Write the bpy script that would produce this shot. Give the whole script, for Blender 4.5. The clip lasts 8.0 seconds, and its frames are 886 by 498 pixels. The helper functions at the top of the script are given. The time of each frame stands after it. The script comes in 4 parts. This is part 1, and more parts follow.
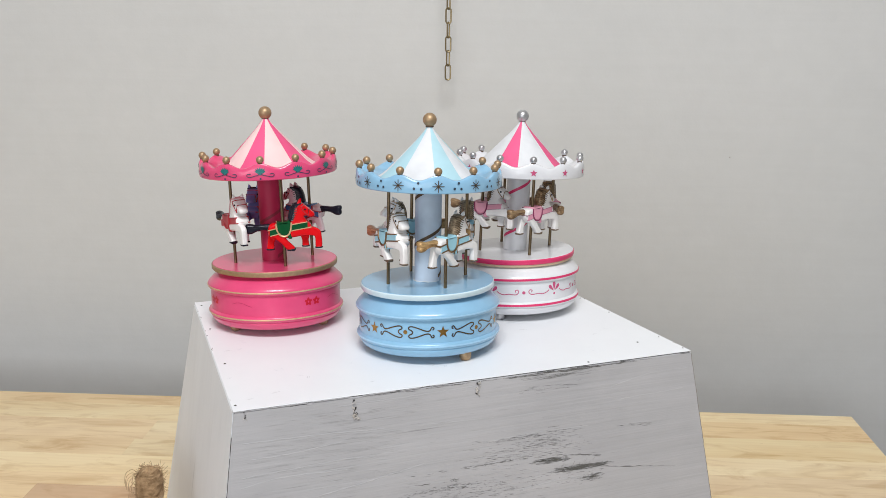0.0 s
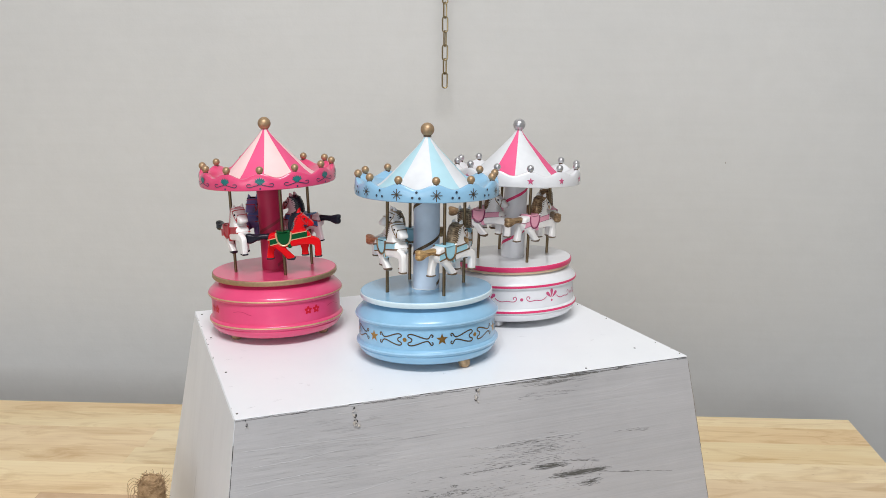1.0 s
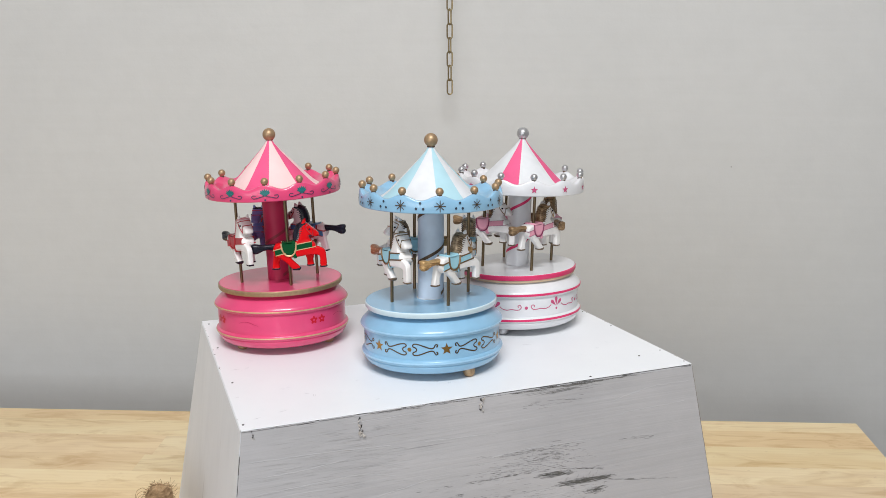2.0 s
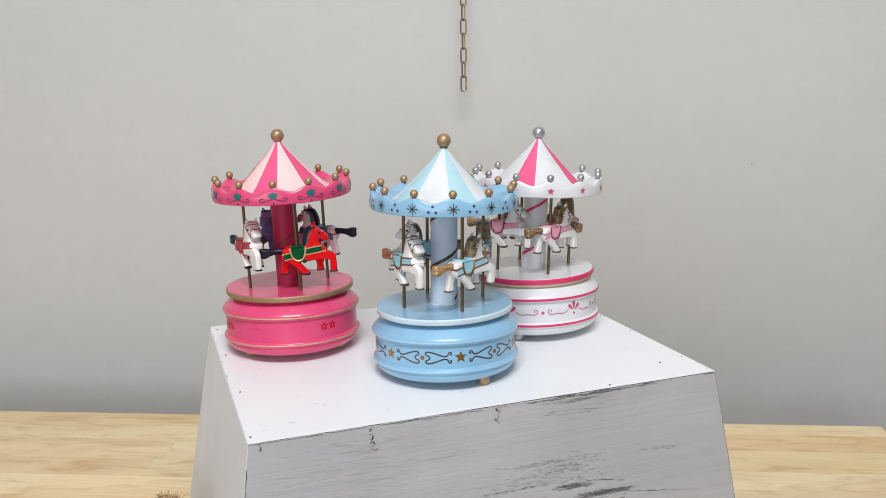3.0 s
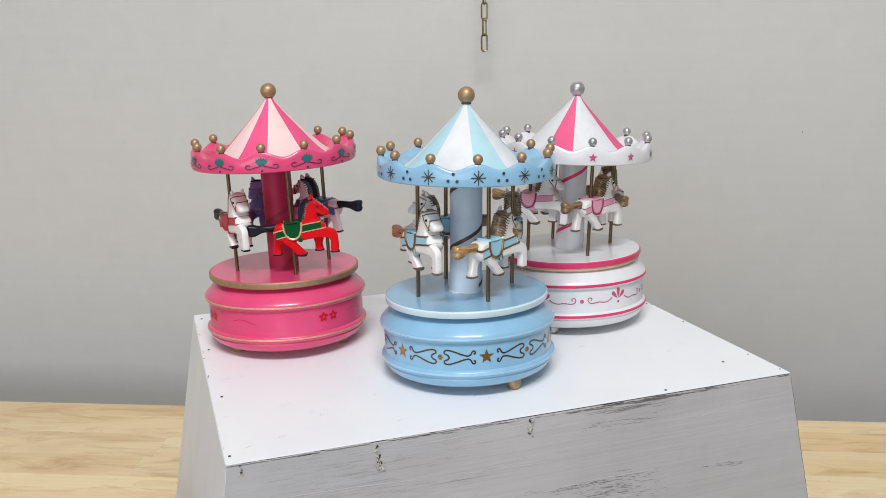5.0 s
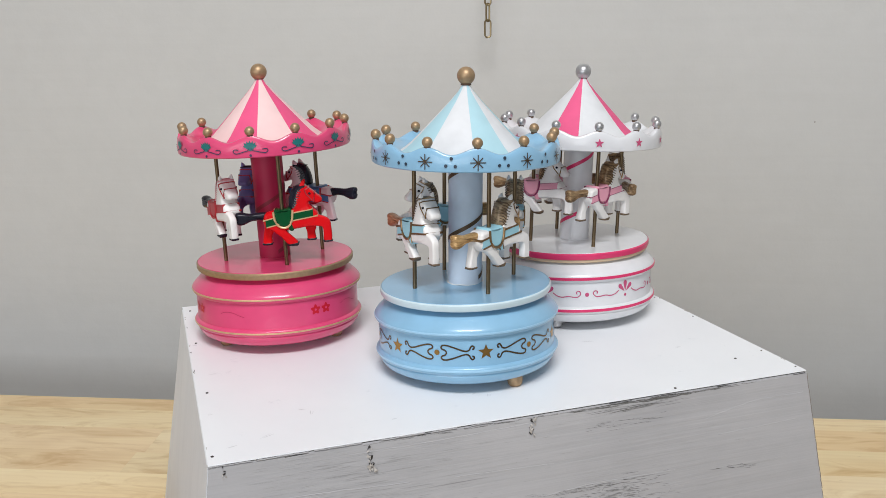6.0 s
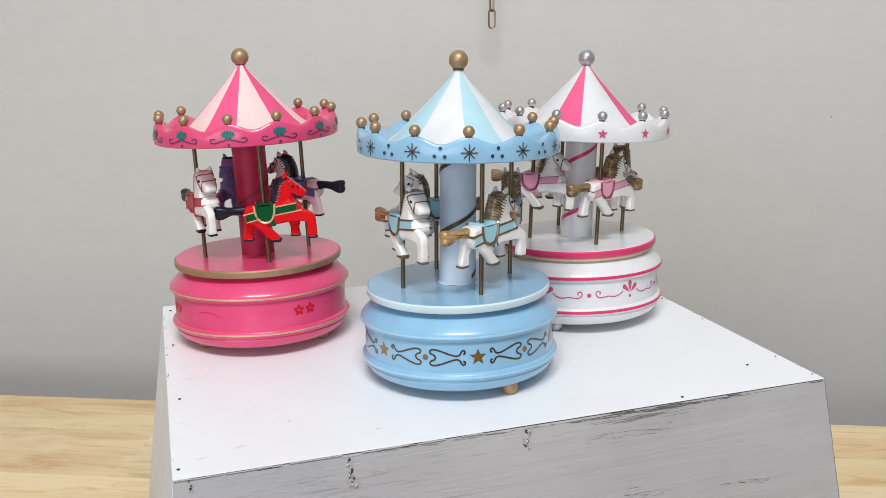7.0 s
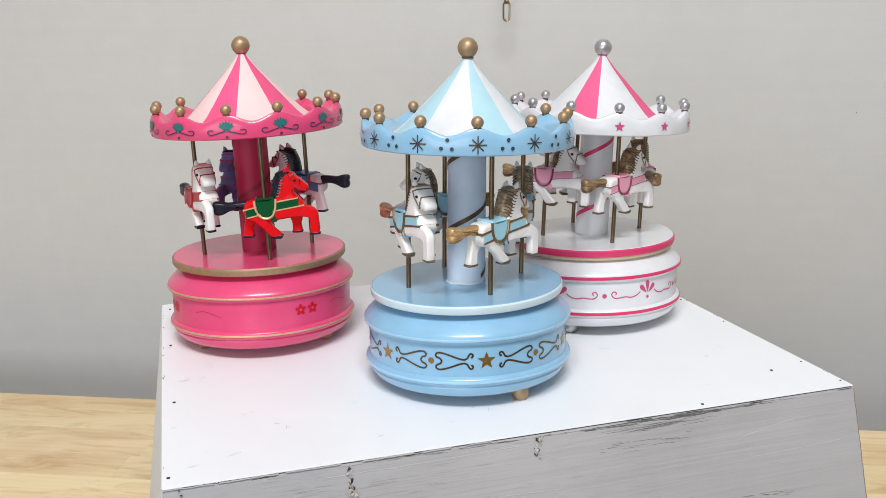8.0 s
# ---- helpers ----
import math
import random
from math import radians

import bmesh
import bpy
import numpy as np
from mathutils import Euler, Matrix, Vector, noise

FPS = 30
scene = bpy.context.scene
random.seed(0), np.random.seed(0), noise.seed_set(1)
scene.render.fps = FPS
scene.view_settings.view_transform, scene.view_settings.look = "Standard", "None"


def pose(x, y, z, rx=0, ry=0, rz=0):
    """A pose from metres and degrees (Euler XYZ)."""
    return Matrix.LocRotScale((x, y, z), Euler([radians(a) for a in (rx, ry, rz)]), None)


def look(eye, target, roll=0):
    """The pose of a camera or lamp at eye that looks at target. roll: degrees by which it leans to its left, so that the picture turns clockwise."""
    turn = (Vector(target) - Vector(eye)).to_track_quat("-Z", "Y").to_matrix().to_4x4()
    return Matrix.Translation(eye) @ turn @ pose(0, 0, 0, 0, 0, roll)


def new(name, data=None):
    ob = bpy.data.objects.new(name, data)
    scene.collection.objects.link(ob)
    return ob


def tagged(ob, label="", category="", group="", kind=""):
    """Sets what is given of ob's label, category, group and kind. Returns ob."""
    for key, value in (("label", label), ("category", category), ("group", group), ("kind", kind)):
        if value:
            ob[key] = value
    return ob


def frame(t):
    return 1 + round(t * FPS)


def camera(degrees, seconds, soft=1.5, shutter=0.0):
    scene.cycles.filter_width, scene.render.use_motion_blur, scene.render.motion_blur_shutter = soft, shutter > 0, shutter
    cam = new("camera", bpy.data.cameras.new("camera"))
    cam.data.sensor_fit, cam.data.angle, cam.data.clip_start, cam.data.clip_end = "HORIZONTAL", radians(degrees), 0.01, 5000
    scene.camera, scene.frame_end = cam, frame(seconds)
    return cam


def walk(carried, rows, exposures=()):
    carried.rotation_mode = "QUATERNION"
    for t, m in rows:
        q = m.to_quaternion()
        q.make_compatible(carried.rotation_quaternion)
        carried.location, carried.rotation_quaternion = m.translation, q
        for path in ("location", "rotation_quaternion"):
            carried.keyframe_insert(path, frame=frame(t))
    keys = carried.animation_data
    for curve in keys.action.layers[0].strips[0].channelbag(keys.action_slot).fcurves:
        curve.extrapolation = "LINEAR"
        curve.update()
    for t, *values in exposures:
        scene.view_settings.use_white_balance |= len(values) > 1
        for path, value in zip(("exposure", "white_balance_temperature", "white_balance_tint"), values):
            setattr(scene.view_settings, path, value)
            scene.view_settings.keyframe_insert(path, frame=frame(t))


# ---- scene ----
# ---- camera ----
cam = camera(48.71, 8.0, soft=0.7)
walk(cam, [
    (0, pose(0.1674, -0.5864, 1.2701, 76.257, 0, 3.044) @ pose(0, 0, 0, 0, 0, 0.542)),
    (0.5, pose(0.1652, -0.5909, 1.2711, 76.373, 0, 2.873) @ pose(0, 0, 0, 0, 0, 0.371)),
    (1, pose(0.1673, -0.5933, 1.2740, 76.573, 0, 2.911) @ pose(0, 0, 0, 0, 0, 0.196)),
    (1.5, pose(0.1709, -0.5969, 1.2784, 76.657, 0, 3.081) @ pose(0, 0, 0, 0, 0, -0.060)),
    (3, pose(0.1706, -0.5702, 1.2823, 76.366, 0, 4.350) @ pose(0, 0, 0, 0, 0, -0.743)),
    (3.5, pose(0.1603, -0.5406, 1.2769, 76.003, 0, 4.717) @ pose(0, 0, 0, 0, 0, -0.852)),
    (4, pose(0.1565, -0.5044, 1.2678, 75.655, 0, 4.989) @ pose(0, 0, 0, 0, 0, -0.863)),
    (4.5, pose(0.1562, -0.4728, 1.2600, 75.327, 0, 5.122) @ pose(0, 0, 0, 0, 0, -0.866)),
    (6, pose(0.1580, -0.4222, 1.2430, 74.649, 0, 5.509) @ pose(0, 0, 0, 0, 0, -0.670)),
    (6.5, pose(0.1589, -0.4019, 1.2378, 74.632, 0, 5.836) @ pose(0, 0, 0, 0, 0, -0.656)),
    (7, pose(0.1660, -0.3838, 1.2318, 74.569, 0, 6.210) @ pose(0, 0, 0, 0, 0, -0.605)),
    (7.5, pose(0.1661, -0.3705, 1.2261, 74.525, 0, 6.677) @ pose(0, 0, 0, 0, 0, -0.577)),
    (8, pose(0.1679, -0.3583, 1.2245, 74.475, 0, 7.215) @ pose(0, 0, 0, 0, 0, -0.610)),
], [(0, -0.01), (1.5, -0.02), (3, -0.04), (3.5, -0.07), (4.5, -0.07), (6, -0.14), (6.5, -0.12), (7, -0.03), (7.5, -0.01), (8, 0.03)])

# ---- light ----
world = bpy.data.worlds.new("world")
scene.world = world
world.use_nodes = True
world.node_tree.nodes["Background"].inputs[0].default_value = (0.8, 0.86, 1.0, 1)
world.node_tree.nodes["Background"].inputs[1].default_value = 0.1


def area_lamp(name, eye, target, sx, sy, watts, colour):
    data = bpy.data.lights.new(name, "AREA")
    data.shape, data.size, data.size_y, data.energy, data.color = "RECTANGLE", sx, sy, watts, colour
    ob = new(name, data)
    ob.matrix_world = look(eye, target)
    return ob


area_lamp("ceiling_lamp", (0.22, -0.85, 2.53), (0.17, 0.2, 1.0), 0.8, 0.3, 26.5, (0.98, 0.985, 1.0))
# added soft fill behind the camera, set in a made-up opening of the front wall
area_lamp("front_fill_lamp", (-0.75, -3.52, 1.62), (0.1, 0.5, 1.2), 3.1, 1.2, 45, (0.94, 0.97, 1.0))


# ---- materials ----
def material(name, colour, rough=0.5, metal=0.0, coat=0.0, spec=0.5):
    m = bpy.data.materials.new(name)
    m.use_nodes = True
    b = m.node_tree.nodes["Principled BSDF"]
    b.inputs["Base Color"].default_value = (*colour, 1)
    b.inputs["Roughness"].default_value = rough
    b.inputs["Metallic"].default_value = metal
    b.inputs["Coat Weight"].default_value = coat
    b.inputs["Coat Roughness"].default_value = 0.12
    b.inputs["Specular IOR Level"].default_value = spec
    return m


def node(m, kind, **values):
    n = m.node_tree.nodes.new(kind)
    for key, value in values.items():
        n.inputs[key].default_value = value
    return n


def link(m, a, out, b, to):
    m.node_tree.links.new(a.outputs[out], b.inputs[to])


def mapped(m, scale, coords="Object"):
    tc = node(m, "ShaderNodeTexCoord")
    mp = node(m, "ShaderNodeMapping", Scale=scale)
    link(m, tc, coords, mp, "Vector")
    return mp


def noise_tex(m, src, scale, detail=4.0, rough=0.55, out="Vector"):
    n = node(m, "ShaderNodeTexNoise", Scale=scale, Detail=detail, Roughness=rough)
    link(m, src, out, n, "Vector")
    return n


def ramp(m, src, out, stops):
    r = m.node_tree.nodes.new("ShaderNodeValToRGB")
    while len(r.color_ramp.elements) < len(stops):
        r.color_ramp.elements.new(0.5)
    for e, (p, c) in zip(r.color_ramp.elements, stops):
        e.position, e.color = p, (*c, 1)
    link(m, src, out, r, "Fac")
    return r


def mix(m, fac, fac_out, a, b, blend="MIX"):
    x = m.node_tree.nodes.new("ShaderNodeMix")
    x.data_type, x.blend_type = "RGBA", blend
    if isinstance(fac, (int, float)):
        x.inputs[0].default_value = fac
    else:
        link(m, fac, fac_out, x, 0)
    for socket, v in ((6, a), (7, b)):
        if isinstance(v, tuple):
            x.inputs[socket].default_value = (*v, 1)
        else:
            m.node_tree.links.new(v, x.inputs[socket])
    return x


def bump(m, src, out, strength, distance):
    b = m.node_tree.nodes["Principled BSDF"]
    n = node(m, "ShaderNodeBump", Strength=strength, Distance=distance)
    link(m, src, out, n, "Height")
    old = b.inputs["Normal"].links
    if old:
        m.node_tree.links.new(old[0].from_socket, n.inputs["Normal"])
    link(m, n, "Normal", b, "Normal")


def base_colour(m, x, out=2):
    m.node_tree.links.new(x.outputs[out], m.node_tree.nodes["Principled BSDF"].inputs["Base Color"])


def painted(name, colour, rough=0.3, coat=0.18, wear=0.03, spec=0.4):
    """Glossy hand-brushed enamel: slight tone shifts, faint brush relief, uneven gloss."""
    m = material(name, colour, rough, 0.0, coat, spec)
    mp = mapped(m, (1, 1, 1))
    n1 = noise_tex(m, mp, 60, 3)
    n2 = noise_tex(m, mp, 900, 2)
    dark = tuple(c * (1 - 2.2 * wear) for c in colour)
    lite = tuple(min(1, c * (1 + wear)) for c in colour)
    r = ramp(m, n1, "Fac", [(0.3, dark), (0.7, lite)])
    base_colour(m, r, "Color")
    bump(m, n1, "Fac", 0.03, 0.0004)
    bump(m, n2, "Fac", 0.04, 0.0002)
    rr = node(m, "ShaderNodeMapRange")
    rr.inputs["To Min"].default_value, rr.inputs["To Max"].default_value = rough * 0.88, rough * 1.15
    link(m, n1, "Fac", rr, "Value")
    link(m, rr, "Result", m.node_tree.nodes["Principled BSDF"], "Roughness")
    return m


def metal_paint(name, colour, rough=0.38, metal=0.75):
    m = material(name, colour, rough, metal)
    mp = mapped(m, (1, 1, 1))
    n1 = noise_tex(m, mp, 350, 4)
    r = ramp(m, n1, "Fac", [(0.3, tuple(c * 0.87 for c in colour)), (0.7, tuple(min(1, c * 1.08) for c in colour))])
    base_colour(m, r, "Color")
    bump(m, n1, "Fac", 0.1, 0.0003)
    return m


def hair_paint(name, deep, lit, rough=0.34):
    """Bronze-toned hair paint, brushed in locks: dark grooves, worn lit ridges, a slight metal sheen."""
    m = material(name, deep, rough, 0.3)
    locks = noise_tex(m, mapped(m, (70, 260, 640)), 1.0, 3, 0.6)
    locks.inputs["Distortion"].default_value = 0.8
    fleck = noise_tex(m, mapped(m, (1, 1, 1)), 420, 3)
    mid = tuple((a + b) / 2 for a, b in zip(deep, lit))
    r = ramp(m, locks, "Fac", [(0.36, deep), (0.5, mid), (0.64, lit)])
    f = ramp(m, fleck, "Fac", [(0.3, (0.82, 0.8, 0.78)), (0.6, (1, 1, 1))])
    base_colour(m, mix(m, 1.0, "", r.outputs[0], f.outputs[0], "MULTIPLY"))
    bump(m, locks, "Fac", 0.5, 0.0005)
    return m


# painted plaster of the wall: grey-white, faint roller texture and blotches
PLASTER = material("wall_plaster", (0.6, 0.59, 0.57), 0.75, spec=0.3)
mp = mapped(PLASTER, (1, 1, 1))
n1, n2, n3 = noise_tex(PLASTER, mp, 2.3, 5, 0.6), noise_tex(PLASTER, mp, 38, 4), noise_tex(PLASTER, mp, 320, 3)
r1 = ramp(PLASTER, n1, "Fac", [(0.35, (0.6, 0.6, 0.59)), (0.65, (0.63, 0.628, 0.617))])
r2 = ramp(PLASTER, n2, "Fac", [(0.3, (0.975, 0.975, 0.975)), (0.7, (1, 1, 1))])
r3 = ramp(PLASTER, noise_tex(PLASTER, mapped(PLASTER, (5, 5, 120)), 1.0, 4, 0.6), "Fac", [(0.32, (0.986, 0.985, 0.983)), (0.6, (1, 1, 1))])
x12 = mix(PLASTER, 1.0, "", r1.outputs[0], r2.outputs[0], "MULTIPLY")
base_colour(PLASTER, mix(PLASTER, 1.0, "", x12.outputs[2], r3.outputs[0], "MULTIPLY"))
bump(PLASTER, noise_tex(PLASTER, mapped(PLASTER, (7, 7, 170)), 1.0, 3, 0.6), "Fac", 0.03, 0.003)
bump(PLASTER, n2, "Fac", 0.25, 0.002)
bump(PLASTER, n3, "Fac", 0.12, 0.0006)

ROOM = material("room_paint", (0.62, 0.61, 0.59), 0.8)
mp = mapped(ROOM, (1, 1, 1))
base_colour(ROOM, ramp(ROOM, noise_tex(ROOM, mp, 3, 4), "Fac", [(0.3, (0.72, 0.715, 0.705)), (0.7, (0.78, 0.775, 0.765))]), "Color")
FLOORING = material("floor_concrete", (0.3, 0.29, 0.28), 0.6)
mp = mapped(FLOORING, (1, 1, 1))
base_colour(FLOORING, ramp(FLOORING, noise_tex(FLOORING, mp, 4, 6), "Fac", [(0.3, (0.25, 0.24, 0.23)), (0.7, (0.36, 0.35, 0.33))]), "Color")


def wood(name, light, deep, rough=0.42, vary=0.16):
    """Lacquered rubberwood: long grain along x, its tone shifted from stave to stave."""
    m = material(name, light, rough, 0.0, 0.4)
    info = node(m, "ShaderNodeObjectInfo")
    tc = node(m, "ShaderNodeTexCoord")
    shift = node(m, "ShaderNodeVectorMath")
    shift.operation = "MULTIPLY_ADD"
    link(m, info, "Random", shift, 0)
    shift.inputs[1].default_value = (13.0, 7.0, 3.0)
    link(m, tc, "Object", shift, 2)
    mp = node(m, "ShaderNodeMapping", Scale=(4.5, 17, 17))
    link(m, shift, "Vector", mp, "Vector")
    broad = noise_tex(m, mp, 1.0, 3, 0.5)
    broad.inputs["Distortion"].default_value = 0.6
    mp2 = node(m, "ShaderNodeMapping", Scale=(14, 260, 260))
    link(m, shift, "Vector", mp2, "Vector")
    fine = noise_tex(m, mp2, 1.0, 4, 0.6)
    mp3 = node(m, "ShaderNodeMapping", Scale=(1.6, 9, 9))
    link(m, shift, "Vector", mp3, "Vector")
    rings = node(m, "ShaderNodeTexWave", Scale=5.0, Distortion=5.0, Detail=2.0)
    rings.bands_direction = "Y"
    link(m, mp3, "Vector", rings, "Vector")
    r = ramp(m, broad, "Fac", [(0.32, deep), (0.62, light)])
    g = ramp(m, fine, "Fac", [(0.3, (0.98, 0.972, 0.96)), (0.6, (1, 1, 1))])
    k = ramp(m, rings, "Fac", [(0.0, (0.95, 0.93, 0.9)), (0.6, (1, 1, 1))])
    x = mix(m, 1.0, "", r.outputs[0], g.outputs[0], "MULTIPLY")
    y = mix(m, 0.4, "", x.outputs[2], k.outputs[0], "MULTIPLY")
    mp4 = node(m, "ShaderNodeMapping", Scale=(9, 30, 30))
    link(m, shift, "Vector", mp4, "Vector")
    figure = noise_tex(m, mp4, 1.0, 4, 0.6)
    figure.inputs["Distortion"].default_value = 1.5
    fg = ramp(m, figure, "Fac", [(0.32, (0.78, 0.68, 0.55)), (0.5, (1, 1, 1))])
    y = mix(m, 0.8, "", y.outputs[2], fg.outputs[0], "MULTIPLY")
    mp5 = node(m, "ShaderNodeMapping", Scale=(60, 210, 210))
    link(m, shift, "Vector", mp5, "Vector")
    speck = ramp(m, noise_tex(m, mp5, 1.0, 2), "Fac", [(0.2, (0.55, 0.42, 0.3)), (0.24, (1, 1, 1))])
    y = mix(m, 1.0, "", y.outputs[2], speck.outputs[0], "MULTIPLY")
    hsv = node(m, "ShaderNodeHueSaturation")
    mr = node(m, "ShaderNodeMapRange")
    mr.inputs["To Min"].default_value, mr.inputs["To Max"].default_value = 1 - vary, 1 + vary * 0.7
    link(m, info, "Random", mr, "Value")
    link(m, mr, "Result", hsv, "Value")
    other = node(m, "ShaderNodeMath")
    other.operation = "MULTIPLY"
    other.inputs[1].default_value = 7.31
    link(m, info, "Random", other, 0)
    fract = node(m, "ShaderNodeMath")
    fract.operation = "FRACT"
    link(m, other, "Value", fract, 0)
    sat = node(m, "ShaderNodeMapRange")
    sat.inputs["To Min"].default_value, sat.inputs["To Max"].default_value = 1 - vary * 0.8, 1 + vary * 0.6
    link(m, fract, "Value", sat, "Value")
    link(m, sat, "Result", hsv, "Saturation")
    m.node_tree.links.new(y.outputs[2], hsv.inputs["Color"])
    base_colour(m, hsv, "Color")
    bump(m, fine, "Fac", 0.12, 0.0004)
    return m


TABLE_WOOD = wood("rubberwood", (0.96, 0.78, 0.47), (0.88, 0.66, 0.36), 0.36, 0.1)
TABLE_TAN = wood("rubberwood_tan", (0.95, 0.72, 0.41), (0.85, 0.59, 0.31), 0.36, 0.08)
TABLE_ROSE = wood("rubberwood_rosy", (0.95, 0.74, 0.45), (0.85, 0.62, 0.36), 0.36, 0.08)
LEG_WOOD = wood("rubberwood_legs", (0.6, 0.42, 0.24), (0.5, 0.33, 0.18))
BOARD_WOOD = wood("brown_board", (0.69, 0.46, 0.265), (0.58, 0.375, 0.2), 0.55, 0.05)


def washed(name, low, high, broad, fine, ridged, worn):
    """White wash brushed over plywood: cloudy coat, brush streaks at two scales, a little relief."""
    m = material(name, high, 0.6, spec=0.35)
    cloud = noise_tex(m, mapped(m, (1, 1, 1)), 9.0, 5)
    wide = noise_tex(m, mapped(m, broad), 1.0, 4, 0.6)
    hair = noise_tex(m, mapped(m, fine), 1.0, 4, 0.65)
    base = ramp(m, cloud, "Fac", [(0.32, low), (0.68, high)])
    w = ramp(m, wide, "Fac", [(0.3, (1 - 0.07 * worn,) * 3), (0.62, (1, 1, 1))])
    h = ramp(m, hair, "Fac", [(0.3, (1 - ridged,) * 3), (0.52, (1, 1, 1))])
    c = mix(m, 1.0, "", base.outputs[0], w.outputs[0], "MULTIPLY")
    c = mix(m, 1.0, "", c.outputs[2], h.outputs[0], "MULTIPLY")
    # hairline cracks where the coat is thin
    crack = ramp(m, noise_tex(m, mapped(m, tuple(v * 0.55 for v in fine)), 1.0, 2, 0.5), "Fac", [(0.22, (1 - 0.38 * worn,) * 3), (0.27, (1, 1, 1))])
    c = mix(m, 1.0, "", c.outputs[2], crack.outputs[0], "MULTIPLY")
    base_colour(m, c)
    bump(m, wide, "Fac", 0.3 * worn, 0.0012)
    bump(m, hair, "Fac", 0.35 * ridged / 0.1, 0.0005)
    return m


# one whitewash: shade put in the front's colour, light in the sides'
BOX_FRONT_SHADED = washed("whitewash_front_shaded", (0.40, 0.396, 0.41), (0.475, 0.468, 0.48), (5, 1, 110), (9, 1, 620), 0.065, 1.0)
BOX_SIDE_LIT = washed("whitewash_side_lit", (0.75, 0.757, 0.78), (0.82, 0.827, 0.845), (26, 26, 4), (120, 120, 7), 0.02, 0.4)
BOX_TOP = material("white_gloss_top", (0.82, 0.83, 0.85), 0.45, 0.0, 0.15)
mp = mapped(BOX_TOP, (1, 1, 1))
n1, n2 = noise_tex(BOX_TOP, mp, 14, 4), noise_tex(BOX_TOP, mp, 160, 3)
mpl = mapped(BOX_TOP, (30, 200, 30))
n3 = noise_tex(BOX_TOP, mpl, 1.0, 4, 0.6)
r1 = ramp(BOX_TOP, n1, "Fac", [(0.3, (0.835, 0.85, 0.875)), (0.65, (0.87, 0.885, 0.905))])
r3 = ramp(BOX_TOP, n3, "Fac", [(0.22, (0.8, 0.8, 0.82)), (0.3, (1, 1, 1))])
n4 = noise_tex(BOX_TOP, mp, 55, 5, 0.7)
r4 = ramp(BOX_TOP, n4, "Fac", [(0.24, (0.82, 0.83, 0.85)), (0.36, (1, 1, 1))])
mpe = mapped(BOX_TOP, (26, 260, 26))
mpe.inputs["Rotation"].default_value = (0, 0, radians(18))
r5 = ramp(BOX_TOP, noise_tex(BOX_TOP, mpe, 1.0, 4, 0.7), "Fac", [(0.2, (0.72, 0.73, 0.76)), (0.27, (1, 1, 1))])
x45 = mix(BOX_TOP, 1.0, "", r4.outputs[0], r5.outputs[0], "MULTIPLY")
x13 = mix(BOX_TOP, 1.0, "", r1.outputs[0], r3.outputs[0], "MULTIPLY")
base_colour(BOX_TOP, mix(BOX_TOP, 1.0, "", x13.outputs[2], x45.outputs[2], "MULTIPLY"))
bump(BOX_TOP, n2, "Fac", 0.12, 0.0006)
bump(BOX_TOP, n1, "Fac", 0.15, 0.002)
DARK = material("dark_bare_edge", (0.05, 0.047, 0.045), 0.8)
NAIL = material("rusty_nail", (0.06, 0.05, 0.045), 0.6, 0.4)
SMEAR = material("grey_smear", (0.66, 0.67, 0.69), 0.6)
WORN_EDGE = material("worn_brown_edge", (0.28, 0.24, 0.21), 0.8)
CHIPPED = material("flaking_white_paint", (0.7, 0.69, 0.67), 0.7)
SCUFF = material("bare_dark_wood", (0.13, 0.127, 0.12), 0.8)
SCUFF_FAINT = material("thin_worn_paint", (0.33, 0.325, 0.325), 0.75)
TORN = material("torn_wood_fibre", (0.5, 0.47, 0.44), 0.8)

GLUE = material("dried_glue", (0.62, 0.66, 0.68), 0.12, spec=0.6)
COLLAR = painted("dark_brown_collar", (0.1, 0.06, 0.04), 0.5, 0.1)
GOLD = metal_paint("gold_paint", (0.42, 0.285, 0.165), 0.46, 0.6)
GOLD_LINE = metal_paint("gold_line", (0.68, 0.45, 0.25), 0.4, 0.4)
SILVER = metal_paint("silver_paint", (0.52, 0.52, 0.53), 0.36, 0.8)
BRASS = metal_paint("brass_rod", (0.18, 0.13, 0.075), 0.35, 0.9)
CHAIN = metal_paint("aged_brass", (0.31, 0.245, 0.14), 0.4, 0.85)
BLUE = painted("sky_blue_enamel", (0.265, 0.495, 0.695), 0.3, 0.45)
# the base blue lightened, as the highlight along its lips
BLUE_HIGHLIGHT = painted("blue_lip_highlight", (0.36, 0.61, 0.82), 0.3, 0.45)
BLUE_RIM = painted("ice_blue_edge", (0.62, 0.76, 0.82), 0.3, 0.45)
WHITE = painted("white_enamel", (0.76, 0.765, 0.79), 0.3, 0.45)
PINK = painted("hot_pink_enamel", (0.73, 0.066, 0.185), 0.3, 0.45)
# same pink with the column's shade put in; also the dark arc line
PINK_SHADE_AND_LINE = painted("pink_shade_and_line", (0.45, 0.016, 0.075), 0.5, 0.0)
PINK_PALE = painted("pale_pink_enamel", (0.86, 0.61, 0.6), 0.6, 0.0)
ROSE = painted("rose_enamel", (0.72, 0.04, 0.15), 0.35)
CONE_BLUE = painted("satin_pale_blue", (0.42, 0.645, 0.72), 0.6, 0.0)
CONE_WHITE = painted("satin_white", (0.71, 0.72, 0.74), 0.6, 0.0, 0.04)
CONE_PINK = painted("satin_hot_pink", (0.8, 0.095, 0.24), 0.6, 0.0)
CONE_ROSE = painted("satin_rose", (0.8, 0.11, 0.26), 0.6, 0.0)
